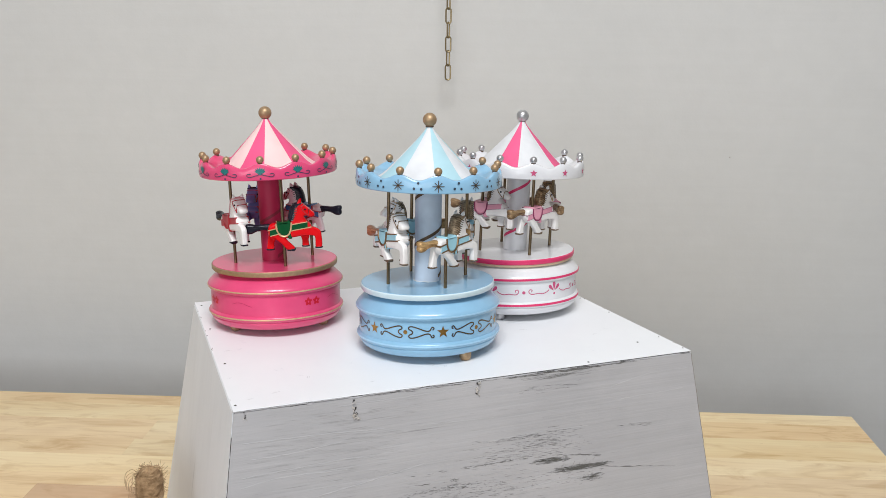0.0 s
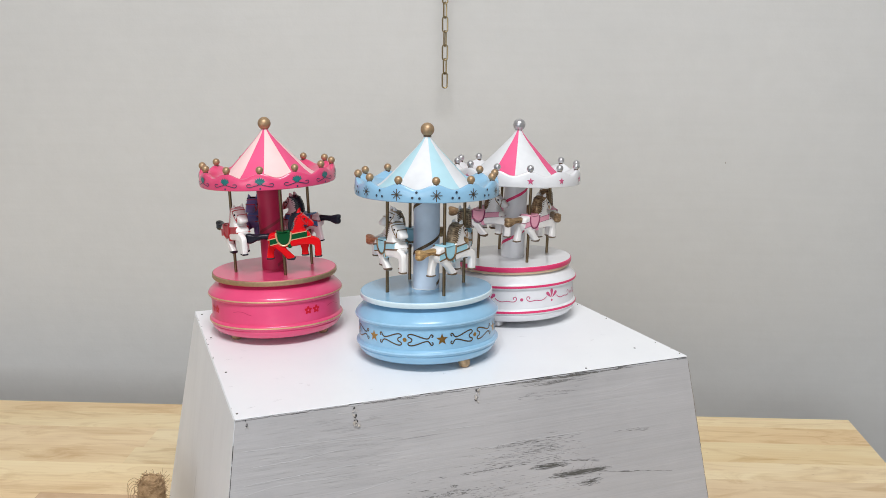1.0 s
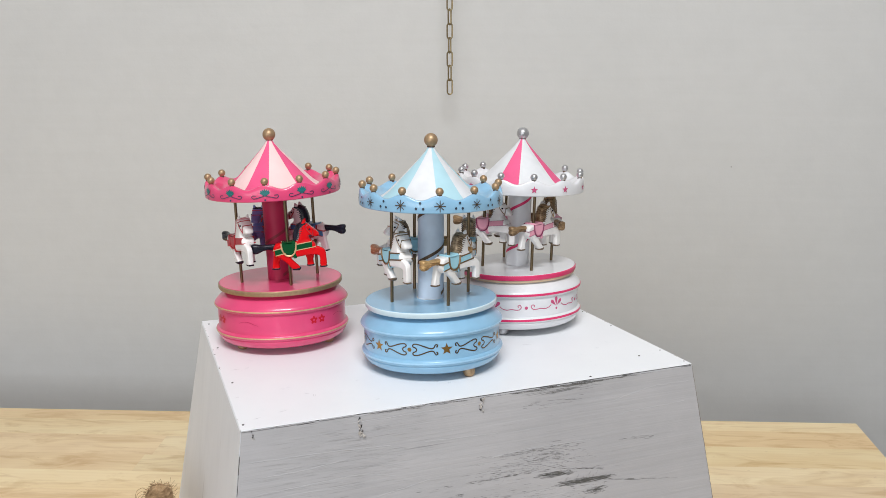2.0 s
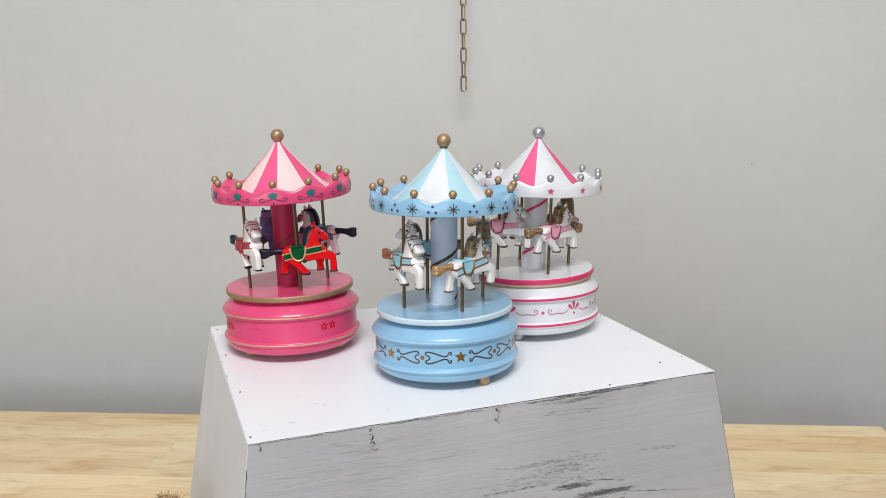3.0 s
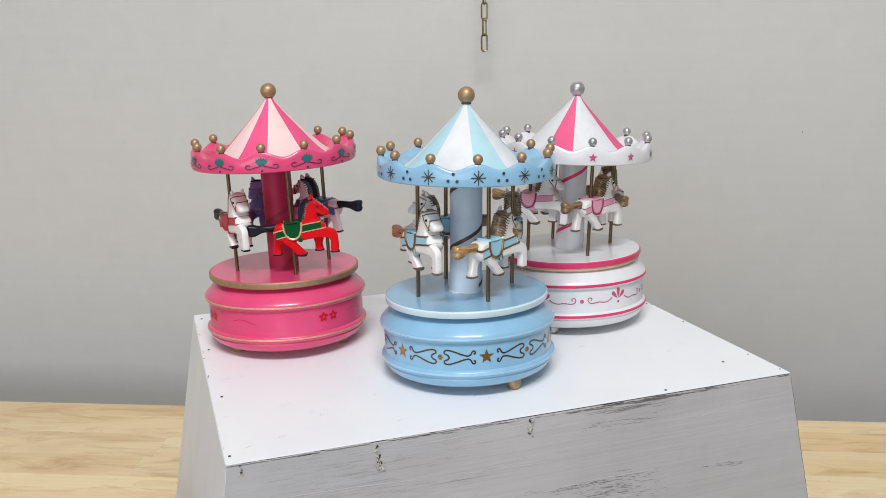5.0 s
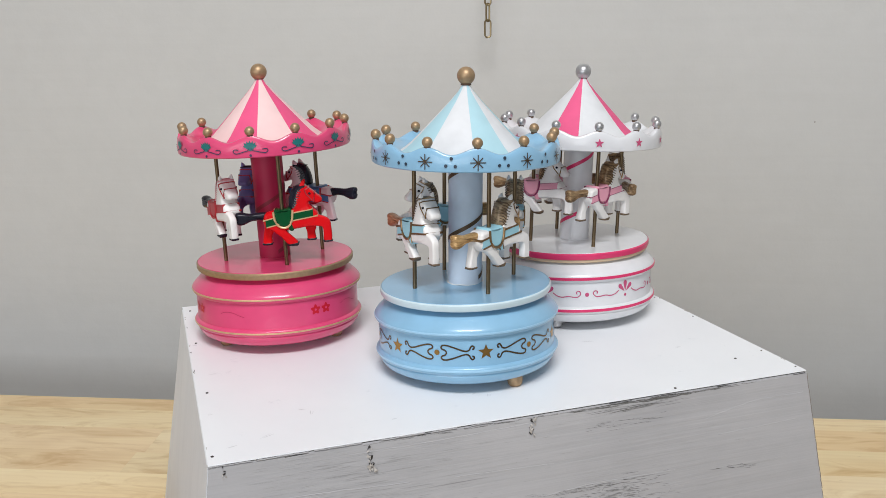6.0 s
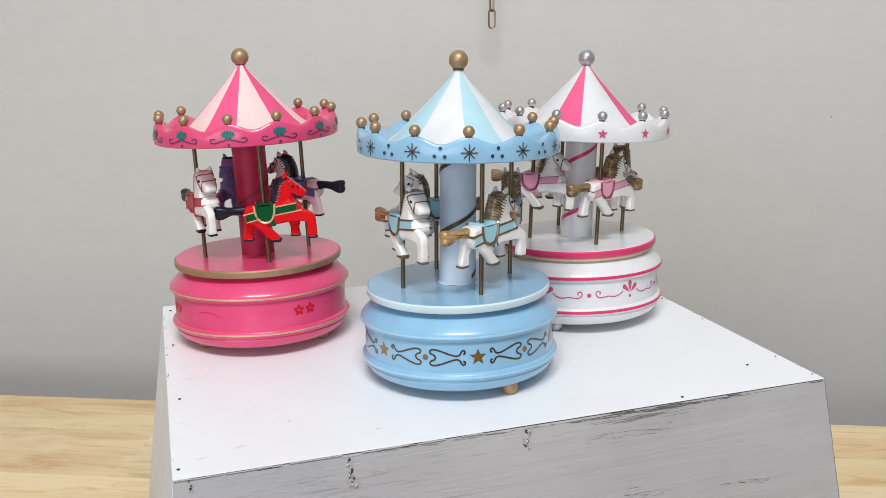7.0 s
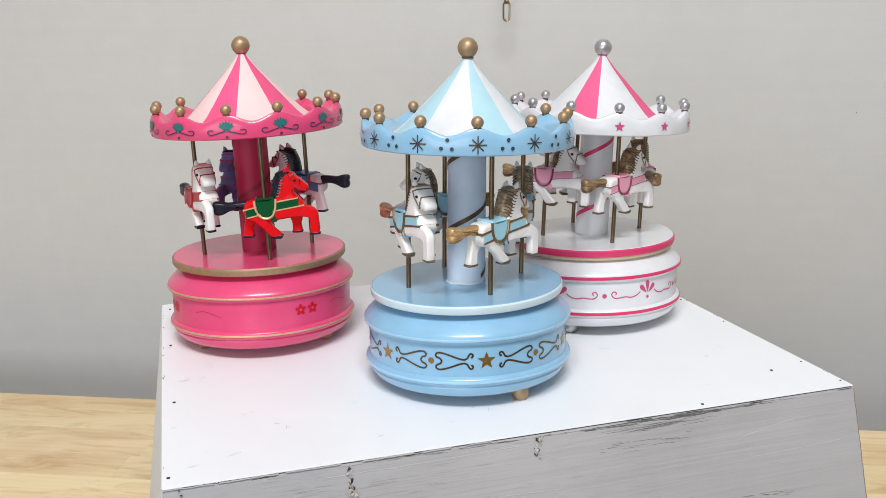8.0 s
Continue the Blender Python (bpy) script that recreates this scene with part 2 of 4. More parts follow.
SPIRAL_FAINT = painted("faded_spiral", (0.24, 0.02, 0.045), 0.5, 0.0)
COLUMN_BLUE = painted("column_blue_grey", (0.58, 0.67, 0.78), 0.6, 0.0, 0.05)
BEIGE = painted("bare_beige_wood", (0.62, 0.47, 0.32), 0.5, 0.05)
INK_TEAL = painted("teal_print", (0.015, 0.16, 0.16), 0.4)
INK_DARK = painted("dark_print", (0.03, 0.045, 0.07), 0.4)
INK_BROWN = metal_paint("bronze_print", (0.13, 0.085, 0.05), 0.45, 0.5)
INK_FOIL = metal_paint("dark_foil_print", (0.1, 0.07, 0.045), 0.42, 0.7)
INK_NAVY = painted("navy_print", (0.05, 0.04, 0.09), 0.4)
INK_PLUM = painted("plum_print", (0.22, 0.03, 0.09), 0.4)
INK_GOLD = metal_paint("gold_print", (0.16, 0.108, 0.055), 0.28, 0.9)
INK_TRIM = metal_paint("bronze_trim", (0.26, 0.165, 0.085), 0.3, 0.75)
INK_STAR = metal_paint("gold_star_print", (0.42, 0.24, 0.07), 0.3, 0.8)
INK_RED = painted("red_print", (0.58, 0.006, 0.02), 0.4)
INK_ROSE = painted("rose_print", (0.56, 0.085, 0.2), 0.4)
BODY_WHITE = painted("horse_white", (0.85, 0.825, 0.805), 0.32, 0.3, 0.06)
BODY_RED = painted("horse_red", (0.68, 0.006, 0.01), 0.16, 0.0, spec=0.2)
BODY_BLUE = painted("horse_violet_blue", (0.16, 0.17, 0.42), 0.35)
BODY_BLUSH = painted("horse_blush", (0.8, 0.62, 0.64), 0.35)
HOOF = painted("hoof_dark_bronze", (0.15, 0.1, 0.06), 0.3)
HAIR_BROWN = hair_paint("horse_brown_gold", (0.13, 0.07, 0.03), (0.42, 0.28, 0.15))
HAIR_GREY = hair_paint("horse_grey_brown", (0.18, 0.125, 0.075), (0.5, 0.375, 0.24))
HAIR_DARK = painted("horse_dark_brown", (0.1, 0.065, 0.04), 0.4)
HAIR_COPPER = hair_paint("horse_copper", (0.3, 0.11, 0.045), (0.62, 0.31, 0.18))
HAIR_BLUSH = painted("horse_pink_mane", (0.72, 0.4, 0.42), 0.4)
HAIR_TAN = hair_paint("horse_tan", (0.3, 0.16, 0.05), (0.66, 0.43, 0.2))
HAIR_BLACK = painted("horse_black", (0.016, 0.016, 0.026), 0.2, 0.0, spec=0.22)
SADDLE_BLUE = painted("saddle_light_blue", (0.33, 0.6, 0.7), 0.35)
SADDLE_PINK = painted("saddle_pink", (0.76, 0.34, 0.44), 0.35)
SADDLE_GREEN = painted("saddle_green", (0.004, 0.07, 0.022), 0.15, 0.0, spec=0.2)
SADDLE_NAVY = painted("saddle_blue", (0.05, 0.16, 0.36), 0.35)
STRAP_RED = painted("strap_red", (0.42, 0.03, 0.04), 0.35)
JUTE = material("jute_fibre", (0.36, 0.22, 0.11), 0.9)
mp = mapped(JUTE, (1, 1, 1))
base_colour(JUTE, ramp(JUTE, noise_tex(JUTE, mp, 160, 3), "Fac", [(0.3, (0.25, 0.155, 0.075)), (0.7, (0.54, 0.37, 0.21))]), "Color")


# ---- building helpers ----
def mesh_object(name, bm, mats, smooth=True):
    data = bpy.data.meshes.new(name)
    bmesh.ops.recalc_face_normals(bm, faces=bm.faces)
    bm.to_mesh(data)
    bm.free()
    for m in mats if isinstance(mats, (list, tuple)) else [mats]:
        data.materials.append(m)
    if smooth:
        data.polygons.foreach_set("use_smooth", [True] * len(data.polygons))
        data.set_sharp_from_angle(angle=radians(38))
    return new(name, data)


def part(name, bm, mats, parent, label="", smooth=True):
    ob = mesh_object(name, bm, mats, smooth)
    ob.parent = parent
    return tagged(ob, label)


def shared_part(name, source, parent, m):
    ob = new(name, source.data)
    ob.parent = parent
    ob.matrix_basis = m
    return ob


def box_bm(x0, x1, y0, y1, z0, z1, bevel=0.0):
    bm = bmesh.new()
    bmesh.ops.create_cube(bm, size=1.0)
    for v in bm.verts:
        v.co = ((x0 + x1) / 2 + v.co.x * (x1 - x0), (y0 + y1) / 2 + v.co.y * (y1 - y0), (z0 + z1) / 2 + v.co.z * (z1 - z0))
    if bevel:
        bmesh.ops.bevel(bm, geom=bm.edges[:], offset=bevel, segments=2, affect="EDGES", profile=0.6)
    return bm


def prism_bm(bottom, top, bevel=0.0):
    """A solid between two quads given in the same order."""
    bm = bmesh.new()
    a = [bm.verts.new(p) for p in bottom]
    b = [bm.verts.new(p) for p in top]
    bm.faces.new(a[::-1])
    bm.faces.new(b)
    for i in range(4):
        j = (i + 1) % 4
        bm.faces.new((a[i], a[j], b[j], b[i]))
    if bevel:
        bmesh.ops.recalc_face_normals(bm, faces=bm.faces)
        bmesh.ops.bevel(bm, geom=bm.edges[:], offset=bevel, segments=2, affect="EDGES")
    return bm


def lathe_bm(profile, segs=96, lift=None, a0=0.0, a1=2 * math.pi, closed=True):
    """Turn a profile of (radius, z) about z. lift(angle, radius, z) raises points."""
    bm = bmesh.new()
    full = abs(a1 - a0 - 2 * math.pi) < 1e-6
    rings = []
    for k in range(segs if full else segs + 1):
        a = a0 + (a1 - a0) * k / segs
        rings.append([bm.verts.new((r * math.cos(a), r * math.sin(a), z + (lift(a, r, z) if lift else 0))) for r, z in profile])
    n = len(rings)
    for k in range(n if full else n - 1):
        p, q = rings[k], rings[(k + 1) % n]
        for i in range(len(profile) - 1):
            bm.faces.new((p[i], q[i], q[i + 1], p[i + 1]))
    if not full and closed:
        bm.faces.new(rings[0][::-1])
        bm.faces.new(rings[-1])
    bmesh.ops.remove_doubles(bm, verts=bm.verts, dist=1e-6)
    return bm


def ball_bm(r, centre=(0, 0, 0), u=20, v=12, squash=1.0):
    bm = bmesh.new()
    bmesh.ops.create_uvsphere(bm, u_segments=u, v_segments=v, radius=r)
    for w in bm.verts:
        w.co = Vector((w.co.x, w.co.y, w.co.z * squash)) + Vector(centre)
    return bm


def smooth_line(points, steps=6):
    """Catmull-Rom through the points (tuples of any size)."""
    pts = [Vector(p) for p in points]
    out = []
    for i in range(len(pts) - 1):
        p0, p1, p2, p3 = pts[max(i - 1, 0)], pts[i], pts[i + 1], pts[min(i + 2, len(pts) - 1)]
        for s in range(steps):
            t = s / steps
            out.append(0.5 * ((2 * p1) + (p2 - p0) * t + (2 * p0 - 5 * p1 + 4 * p2 - p3) * t * t + (3 * p1 - p0 - 3 * p2 + p3) * t ** 3))
    out.append(pts[-1])
    return out


def soft_square(v):
    """Rounds an ellipse towards a carved, squarish section."""
    return math.copysign(abs(v) ** 0.8, v)


def tube(bm, stations, sides=10, mat=0, steps=4, cap=True):
    """A limb: stations of (x, z, y, half height, half width), lofted through ellipses in the side plane."""
    line = smooth_line(stations, steps)
    rings = []
    for i, s in enumerate(line):
        a, b = line[max(i - 1, 0)], line[min(i + 1, len(line) - 1)]
        d = Vector((b[0] - a[0], b[2] - a[2], b[1] - a[1])).normalized()
        side = Vector((0, 1, 0))
        side = (side - d * side.dot(d)).normalized()
        up = side.cross(d)
        c = Vector((s[0], s[2], s[1]))
        rings.append([bm.verts.new(c + up * (s[3] * soft_square(math.sin(t))) + side * (s[4] * soft_square(math.cos(t)))) for t in [2 * math.pi * k / sides for k in range(sides)]])
    made = []
    for p, q in zip(rings, rings[1:]):
        for k in range(sides):
            made.append(bm.faces.new((p[k], p[(k + 1) % sides], q[(k + 1) % sides], q[k])))
    if cap:
        for ring in (rings[0], rings[-1][::-1]):
            mid = bm.verts.new(sum((v.co for v in ring), Vector()) / sides)
            for k in range(sides):
                made.append(bm.faces.new((mid, ring[k], ring[(k + 1) % sides])))
    for f in made:
        f.material_index = mat
    return made


def wire(bm, points, radius, sides=6, mat=0, closed=False):
    """A round wire through 3D points."""
    pts = [Vector(p) for p in points]
    n = len(pts)
    rings = []
    for i in range(n):
        a = pts[(i - 1) % n] if closed else pts[max(i - 1, 0)]
        b = pts[(i + 1) % n] if closed else pts[min(i + 1, n - 1)]
        d = (b - a).normalized()
        side = d.cross(Vector((0, 0, 1)) if abs(d.z) < 0.9 else Vector((0, 1, 0))).normalized()
        up = side.cross(d)
        rings.append([bm.verts.new(pts[i] + radius * (math.cos(t) * side + math.sin(t) * up)) for t in [2 * math.pi * k / sides for k in range(sides)]])
    for i in range(n if closed else n - 1):
        p, q = rings[i], rings[(i + 1) % n]
        for k in range(sides):
            bm.faces.new((p[k], p[(k + 1) % sides], q[(k + 1) % sides], q[k])).material_index = mat
    if not closed:
        bm.faces.new(rings[0][::-1]).material_index = mat
        bm.faces.new(rings[-1]).material_index = mat


def on_drum(r, az, z):
    """A function that lays flat (u, v) in metres on a drum of radius r round z, at azimuth az and height z; w lifts off."""
    def place(u, v, w=0.0):
        a = az + u / r
        return Vector(((r + w) * math.cos(a), (r + w) * math.sin(a), z + v))
    return place


INK = 0.00022


def stroke(bm, place, points, width, steps=6):
    line = smooth_line(points, steps)
    prev = None
    for i, p in enumerate(line):
        a, b = line[max(i - 1, 0)], line[min(i + 1, len(line) - 1)]
        d = Vector((b[0] - a[0], b[1] - a[1])).normalized()
        nrm = Vector((-d.y, d.x)) * width / 2
        cur = (bm.verts.new(place(p[0] + nrm.x, p[1] + nrm.y, INK)), bm.verts.new(place(p[0] - nrm.x, p[1] - nrm.y, INK)))
        if prev:
            bm.faces.new((prev[0], cur[0], cur[1], prev[1]))
        prev = cur


def blob(bm, place, outline, centre=(0, 0)):
    mid = bm.verts.new(place(centre[0], centre[1], INK))
    vs = [bm.verts.new(place(u, v, INK)) for u, v in outline]
    for i in range(len(vs)):
        bm.faces.new((mid, vs[i], vs[(i + 1) % len(vs)]))


def disc_pts(r, u=0.0, v=0.0, n=12):
    return [(u + r * math.cos(2 * math.pi * k / n), v + r * math.sin(2 * math.pi * k / n)) for k in range(n)]


def star_pts(r, inner=0.42, n=5, u=0.0, v=0.0):
    return [(u + (r if k % 2 == 0 else r * inner) * math.sin(math.pi * k / n), v + (r if k % 2 == 0 else r * inner) * math.cos(math.pi * k / n)) for k in range(2 * n)]


# ---- room ----
tagged(mesh_object("wall_back", box_bm(-2.4, 2.8, 0.825, 0.96, 0, 2.62), PLASTER, False), "light grey painted plaster wall with faint roller texture", "wall", kind="structure")
bm = lathe_bm([(0.0, 0.0006), (0.0012, 0.0005), (0.0016, 0.0)], 9, lambda a, r, z: 0.0002 * math.sin(3 * a))
chip = tagged(mesh_object("wall_chip", bm, WORN_EDGE), "tiny brown nick in the wall's plaster", "wall mark", kind="structure")
chip.matrix_world = pose(0.502, 0.825, 1.0687, 90, 0, 0) @ Matrix.Diagonal((0.4, 0.7, 1, 1))
tagged(mesh_object("wall_left", box_bm(-2.5, -2.4, -3.5, 0.96, 0, 2.62), ROOM, False), "plain off-white painted side wall", "wall", kind="structure")
tagged(mesh_object("wall_right", box_bm(2.8, 2.9, -3.5, 0.96, 0, 2.62), ROOM, False), "plain off-white painted side wall", "wall", kind="structure")
# unseen front wall; its opening is only added to hold the fill lamp
front = tagged(new("wall_front"), "plain off-white painted wall with an added opening for the fill lamp", "wall", kind="structure")
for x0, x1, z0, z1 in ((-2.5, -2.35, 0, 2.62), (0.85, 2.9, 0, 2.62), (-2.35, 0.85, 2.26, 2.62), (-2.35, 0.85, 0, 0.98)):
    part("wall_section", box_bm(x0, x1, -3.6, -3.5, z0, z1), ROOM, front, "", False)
tagged(mesh_object("floor", box_bm(-2.5, 2.9, -3.6, 0.96, -0.1, 0), FLOORING, False), "grey concrete floor under the table", "floor", kind="structure")
tagged(mesh_object("ceiling", box_bm(-2.5, 2.9, -3.6, 0.96, 2.62, 2.72), ROOM, False), "plain off-white ceiling", "ceiling", kind="structure")

# ---- pedestal box ----
TOP = 1.0143
TURN = 24.118
DROP = TOP - 0.7503
pedestal = tagged(new("pedestal_box"), "tapered plywood pedestal box painted white with worn scuffed sides", "pedestal")
pedestal.matrix_world = pose(0, 0, TOP, 0, 0, TURN)
SX, SY, K = 0.3534, 0.2535, 0.143


def ring(z, inset=0.0):
    s = -z * K - inset
    return [(-s, -s, z), (SX + s, -s, z), (SX + s - 0.016, SY + s, z), (0.0074 - 0.9 * s, SY + 0.003 - 2.4 * z * K - inset, z)]


def panel(i, z0, z1, thick):
    j = (i + 1) % 4
    lo, hi, li, hi_in = ring(z0), ring(z1), ring(z0, thick), ring(z1, thick)
    return prism_bm([lo[i], lo[j], li[j], li[i]], [hi[i], hi[j], hi_in[j], hi_in[i]], 0.0006)


top_panel = part("top_panel", prism_bm(ring(-0.0007, 0.0002), ring(0, 0.0001), 0.0002), BOX_TOP, pedestal, "glossy white painted top panel")
for i, (nm, mt, lb) in enumerate((("front_panel", BOX_FRONT_SHADED, "whitewashed front panel, shade put in its tone, with dark scuffs"), ("side_panel", BOX_SIDE_LIT, "whitewashed side panel, its tone raised for light"), ("back_panel", BOX_SIDE_LIT, "whitewashed back panel"), ("side_panel", BOX_SIDE_LIT, "whitewashed side panel, its tone raised for light"))):
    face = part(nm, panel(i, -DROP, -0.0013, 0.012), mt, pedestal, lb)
    if i == 0:
        front_panel = face
part("inner_frame", prism_bm(ring(-0.06, 0.0135), ring(-0.0006, 0.0009)), DARK, pedestal, "dark bare gap under the top panel", False)
for u, v in ((0.0031, 0.0093), (0.0087, 0.0908), (0.0100, 0.176), (0.0121, 0.2449), (0.3243, 0.0306), (0.2649, 0.0036), (0.3505, 0.0068), (0.3475, 0.0362), (0.3435, 0.108), (0.3405, 0.1545)):
    size = 0.55 if u > 0.335 else 0.9
    bm = lathe_bm([(0.0, 0.0004), (0.0009 * size, 0.0003), (0.0011 * size, -0.001)], 10)
    for vert in bm.verts:
        vert.co += Vector((u, v, 0))
    part("nail", bm, NAIL, top_panel)
# ridges of thick paint brushed on the front, worn dark lines at its edges
random.seed(8)


def on_front(u, z, out=0.0):
    return (u, K * z - out, z)


for line in (((0.005, -0.0225), (0.03, -0.023), (0.06, -0.0238), (0.102, -0.0259)), ((0.07, -0.0061), (0.119, -0.0061), (0.171, -0.005)), ((0.003, -0.0454), (0.037, -0.0444), (0.079, -0.0433), (0.105, -0.0485)),
             ((0.179, -0.0472), (0.209, -0.0454), (0.261, -0.0462)), ((0.283, -0.0193), (0.314, -0.0135), (0.3506, -0.013)), ((0.127, -0.0273), (0.185, -0.0297)), ((0.002, -0.052), (0.03, -0.049), (0.075, -0.0505)),
             ((0.01, -0.034), (0.04, -0.0335), (0.07, -0.031)), ((0.2, -0.086), (0.24, -0.0835), (0.27, -0.0835)), ((0.05, -0.066), (0.09, -0.061), (0.13, -0.055)), ((0.29, -0.03), (0.345, -0.0285))):
    pts = [on_front(p[0], p[1] + random.uniform(-0.0002, 0.0002), -0.00008) for p in smooth_line(line, 6)]
    bm = bmesh.new()
    wire(bm, pts, random.uniform(0.00016, 0.00028), 5)
    part("paint_ridge", bm, BOX_FRONT_SHADED, front_panel, "raised ridge of thick white paint")


def scuff(u0, z0, u1, z1, spread, count, long, thick, mat, name, tail=0.0):
    """Worn streaks along a line on the front: slivers of bare wood, closest in its middle; tail: slanted tears through them."""
    bm = bmesh.new()
    for k in range(count):
        t = random.triangular(0, 1, 0.55)
        length, w = long * random.uniform(0.35, 1.3), thick * random.uniform(0.4, 1.4)
        u, z = u0 + (u1 - u0) * t - length / 2, z0 + (z1 - z0) * t + random.gauss(0, 0.4) * spread
        slope = (z1 - z0) / max(1e-4, abs(u1 - u0)) + random.gauss(0, 0.012)
        if random.random() < tail:
            length, slope = length * 0.3, 1.3
        top, low = [], []
        for i in range(5):
            f = i / 4
            half = w * (0.12 + math.sin(math.pi * (0.08 + 0.84 * f))) * random.uniform(0.6, 1.0) / 2
            x, y = u + length * f, z + length * slope * f + random.uniform(-0.2, 0.2) * w
            if x < SX - 0.001 and y + half < -0.0016:
                top.append(bm.verts.new(on_front(x, y + half, 0.00005 + 0.00001 * (k % 5))))
                low.append(bm.verts.new(on_front(x, y - half, 0.00005 + 0.00001 * (k % 5))))
        for i in range(len(top) - 1):
            bm.faces.new((low[i], low[i + 1], top[i + 1], top[i]))
    tagged(part(name, bm, mat, front_panel, "dark scuffs where the white paint is worn off", False), kind="stuff")


scuff(0.114, -0.0628, 0.236, -0.0632, 0.00088, 46, 0.00425, 0.000277, SCUFF, "scuff")
scuff(0.232, -0.0634, 0.278, -0.0712, 0.001, 22, 0.00595, 0.000277, SCUFF, "scuff")
scuff(0.214, -0.0676, 0.246, -0.0682, 0.00262, 190, 0.0056, 0.00023, SCUFF, "scuff", 0.2)
scuff(0.226, -0.0764, 0.282, -0.0778, 0.0026, 260, 0.0085, 0.00026, SCUFF, "scuff", 0.15)
scuff(0.27, -0.0785, 0.335, -0.088, 0.0005, 22, 0.0102, 0.000198, SCUFF, "scuff")
scuff(0.252, -0.0862, 0.274, -0.0854, 0.004, 140, 0.0038, 0.00024, SCUFF, "scuff", 0.3)
scuff(0.116, -0.0697, 0.142, -0.0708, 0.00075, 12, 0.0034, 0.000264, SCUFF, "scuff")
scuff(0.149, -0.0706, 0.158, -0.0706, 0.00225, 22, 0.00213, 0.00033, SCUFF, "scuff", 0.4)
scuff(0.106, -0.0765, 0.18, -0.0757, 0.003, 120, 0.0034, 0.000264, SCUFF, "scuff", 0.35)
scuff(0.11, -0.084, 0.2, -0.086, 0.0075, 60, 0.0034, 0.000264, SCUFF, "scuff", 0.2)
scuff(0.2, -0.052, 0.25, -0.0545, 0.0075, 110, 0.0051, 0.000158, SCUFF, "fine_scratch", 0.15)
scuff(0.16, -0.0475, 0.262, -0.0466, 0.00275, 60, 0.00765, 0.000145, SCUFF, "fine_scratch")
scuff(0.2, -0.0125, 0.26, -0.0135, 0.00375, 22, 0.0102, 0.000158, SCUFF, "fine_scratch")
scuff(0.286, -0.0495, 0.325, -0.053, 0.00175, 18, 0.0051, 0.000198, SCUFF, "fine_scratch")
scuff(0.18, -0.0026, 0.3, -0.0024, 0.00138, 99, 0.01088, 0.000224, SCUFF, "edge_scuff")
scuff(0.205, -0.006, 0.285, -0.0045, 0.00225, 44, 0.01496, 0.000126, SCUFF, "edge_scuff")
scuff(0.03, -0.0021, 0.34, -0.0021, 0.00075, 77, 0.00816, 0.00018, SCUFF, "edge_scuff")
scuff(0.15, -0.058, 0.27, -0.06, 0.012, 150, 0.007, 0.00013, SCUFF, "fine_scratch", 0.1)
scuff(0.1, -0.08, 0.26, -0.083, 0.012, 170, 0.006, 0.00014, SCUFF, "fine_scratch", 0.2)
scuff(0.0, -0.04, 0.12, -0.04, 0.035, 120, 0.016, 0.00014, SCUFF_FAINT, "fine_scratch")
scuff(0.0, -0.05, 0.35, -0.055, 0.0875, 150, 0.00765, 0.000145, SCUFF_FAINT, "faint_scratch")
scuff(0.0, -0.02, 0.14, -0.02, 0.0375, 110, 0.0119, 0.000145, SCUFF_FAINT, "faint_scratch")
for k in range(36):
    if k < 14:
        u, z = random.choice((random.uniform(0.0, 0.35), random.uniform(0.17, 0.3))), random.uniform(-0.0009, -0.0024)
        run = [(u + 0.0035 * i * random.uniform(0.4, 1.2), z + random.uniform(-0.0002, 0.0002)) for i in range(4)]
        pts = [on_front(min(a, SX - 0.001), b, -0.0001) for a, b in run]
    else:
        z = random.uniform(-0.006, -0.23)
        pts = [(K * (z - 0.003 * i) + 0.0004 + random.uniform(-0.0001, 0.0002), K * (z - 0.003 * i) + 0.0002, z - 0.003 * i) for i in range(5)]
    bm = bmesh.new()
    wire(bm, pts, random.uniform(0.00009, 0.00018) if k < 14 else random.uniform(0.00012, 0.00026), 5)
    part("worn_line", bm, DARK, front_panel, "dark worn line at the edge")
for k in range(16):
    v = random.uniform(0.01, 0.24)
    right = k % 2
    edge = SX - 0.016 * v / SY if right else 0.007 * v / SY
    run = random.uniform(0.001, 0.005)
    side = -1 if right else 1
    pts = [(edge + side * (0.0004 + random.uniform(0, 0.0012)), v + run * i / 3, 0.00002) for i in range(4)]
    bm = bmesh.new()
    wire(bm, pts, random.uniform(0.0001, 0.00022), 5)
    part("edge_nick", bm, TORN if k % 3 else DARK, top_panel, "small nick in the paint of the top's edge")
bm = bmesh.new()
for k in range(26):
    u = 0.03 * random.random() ** 2
    c = Vector((u, random.uniform(0.0, 0.0016), random.uniform(-0.0016, 0.0)))
    vs = [bm.verts.new(c + Vector((random.uniform(-0.0008, 0.0008), random.uniform(-0.0006, 0.0006), random.uniform(-0.0006, 0.00045)))) for _ in range(6)]
    bmesh.ops.convex_hull(bm, input=vs)
part("chipped_corner", bm, CHIPPED, top_panel, "flaking white paint at the top's corner", False)
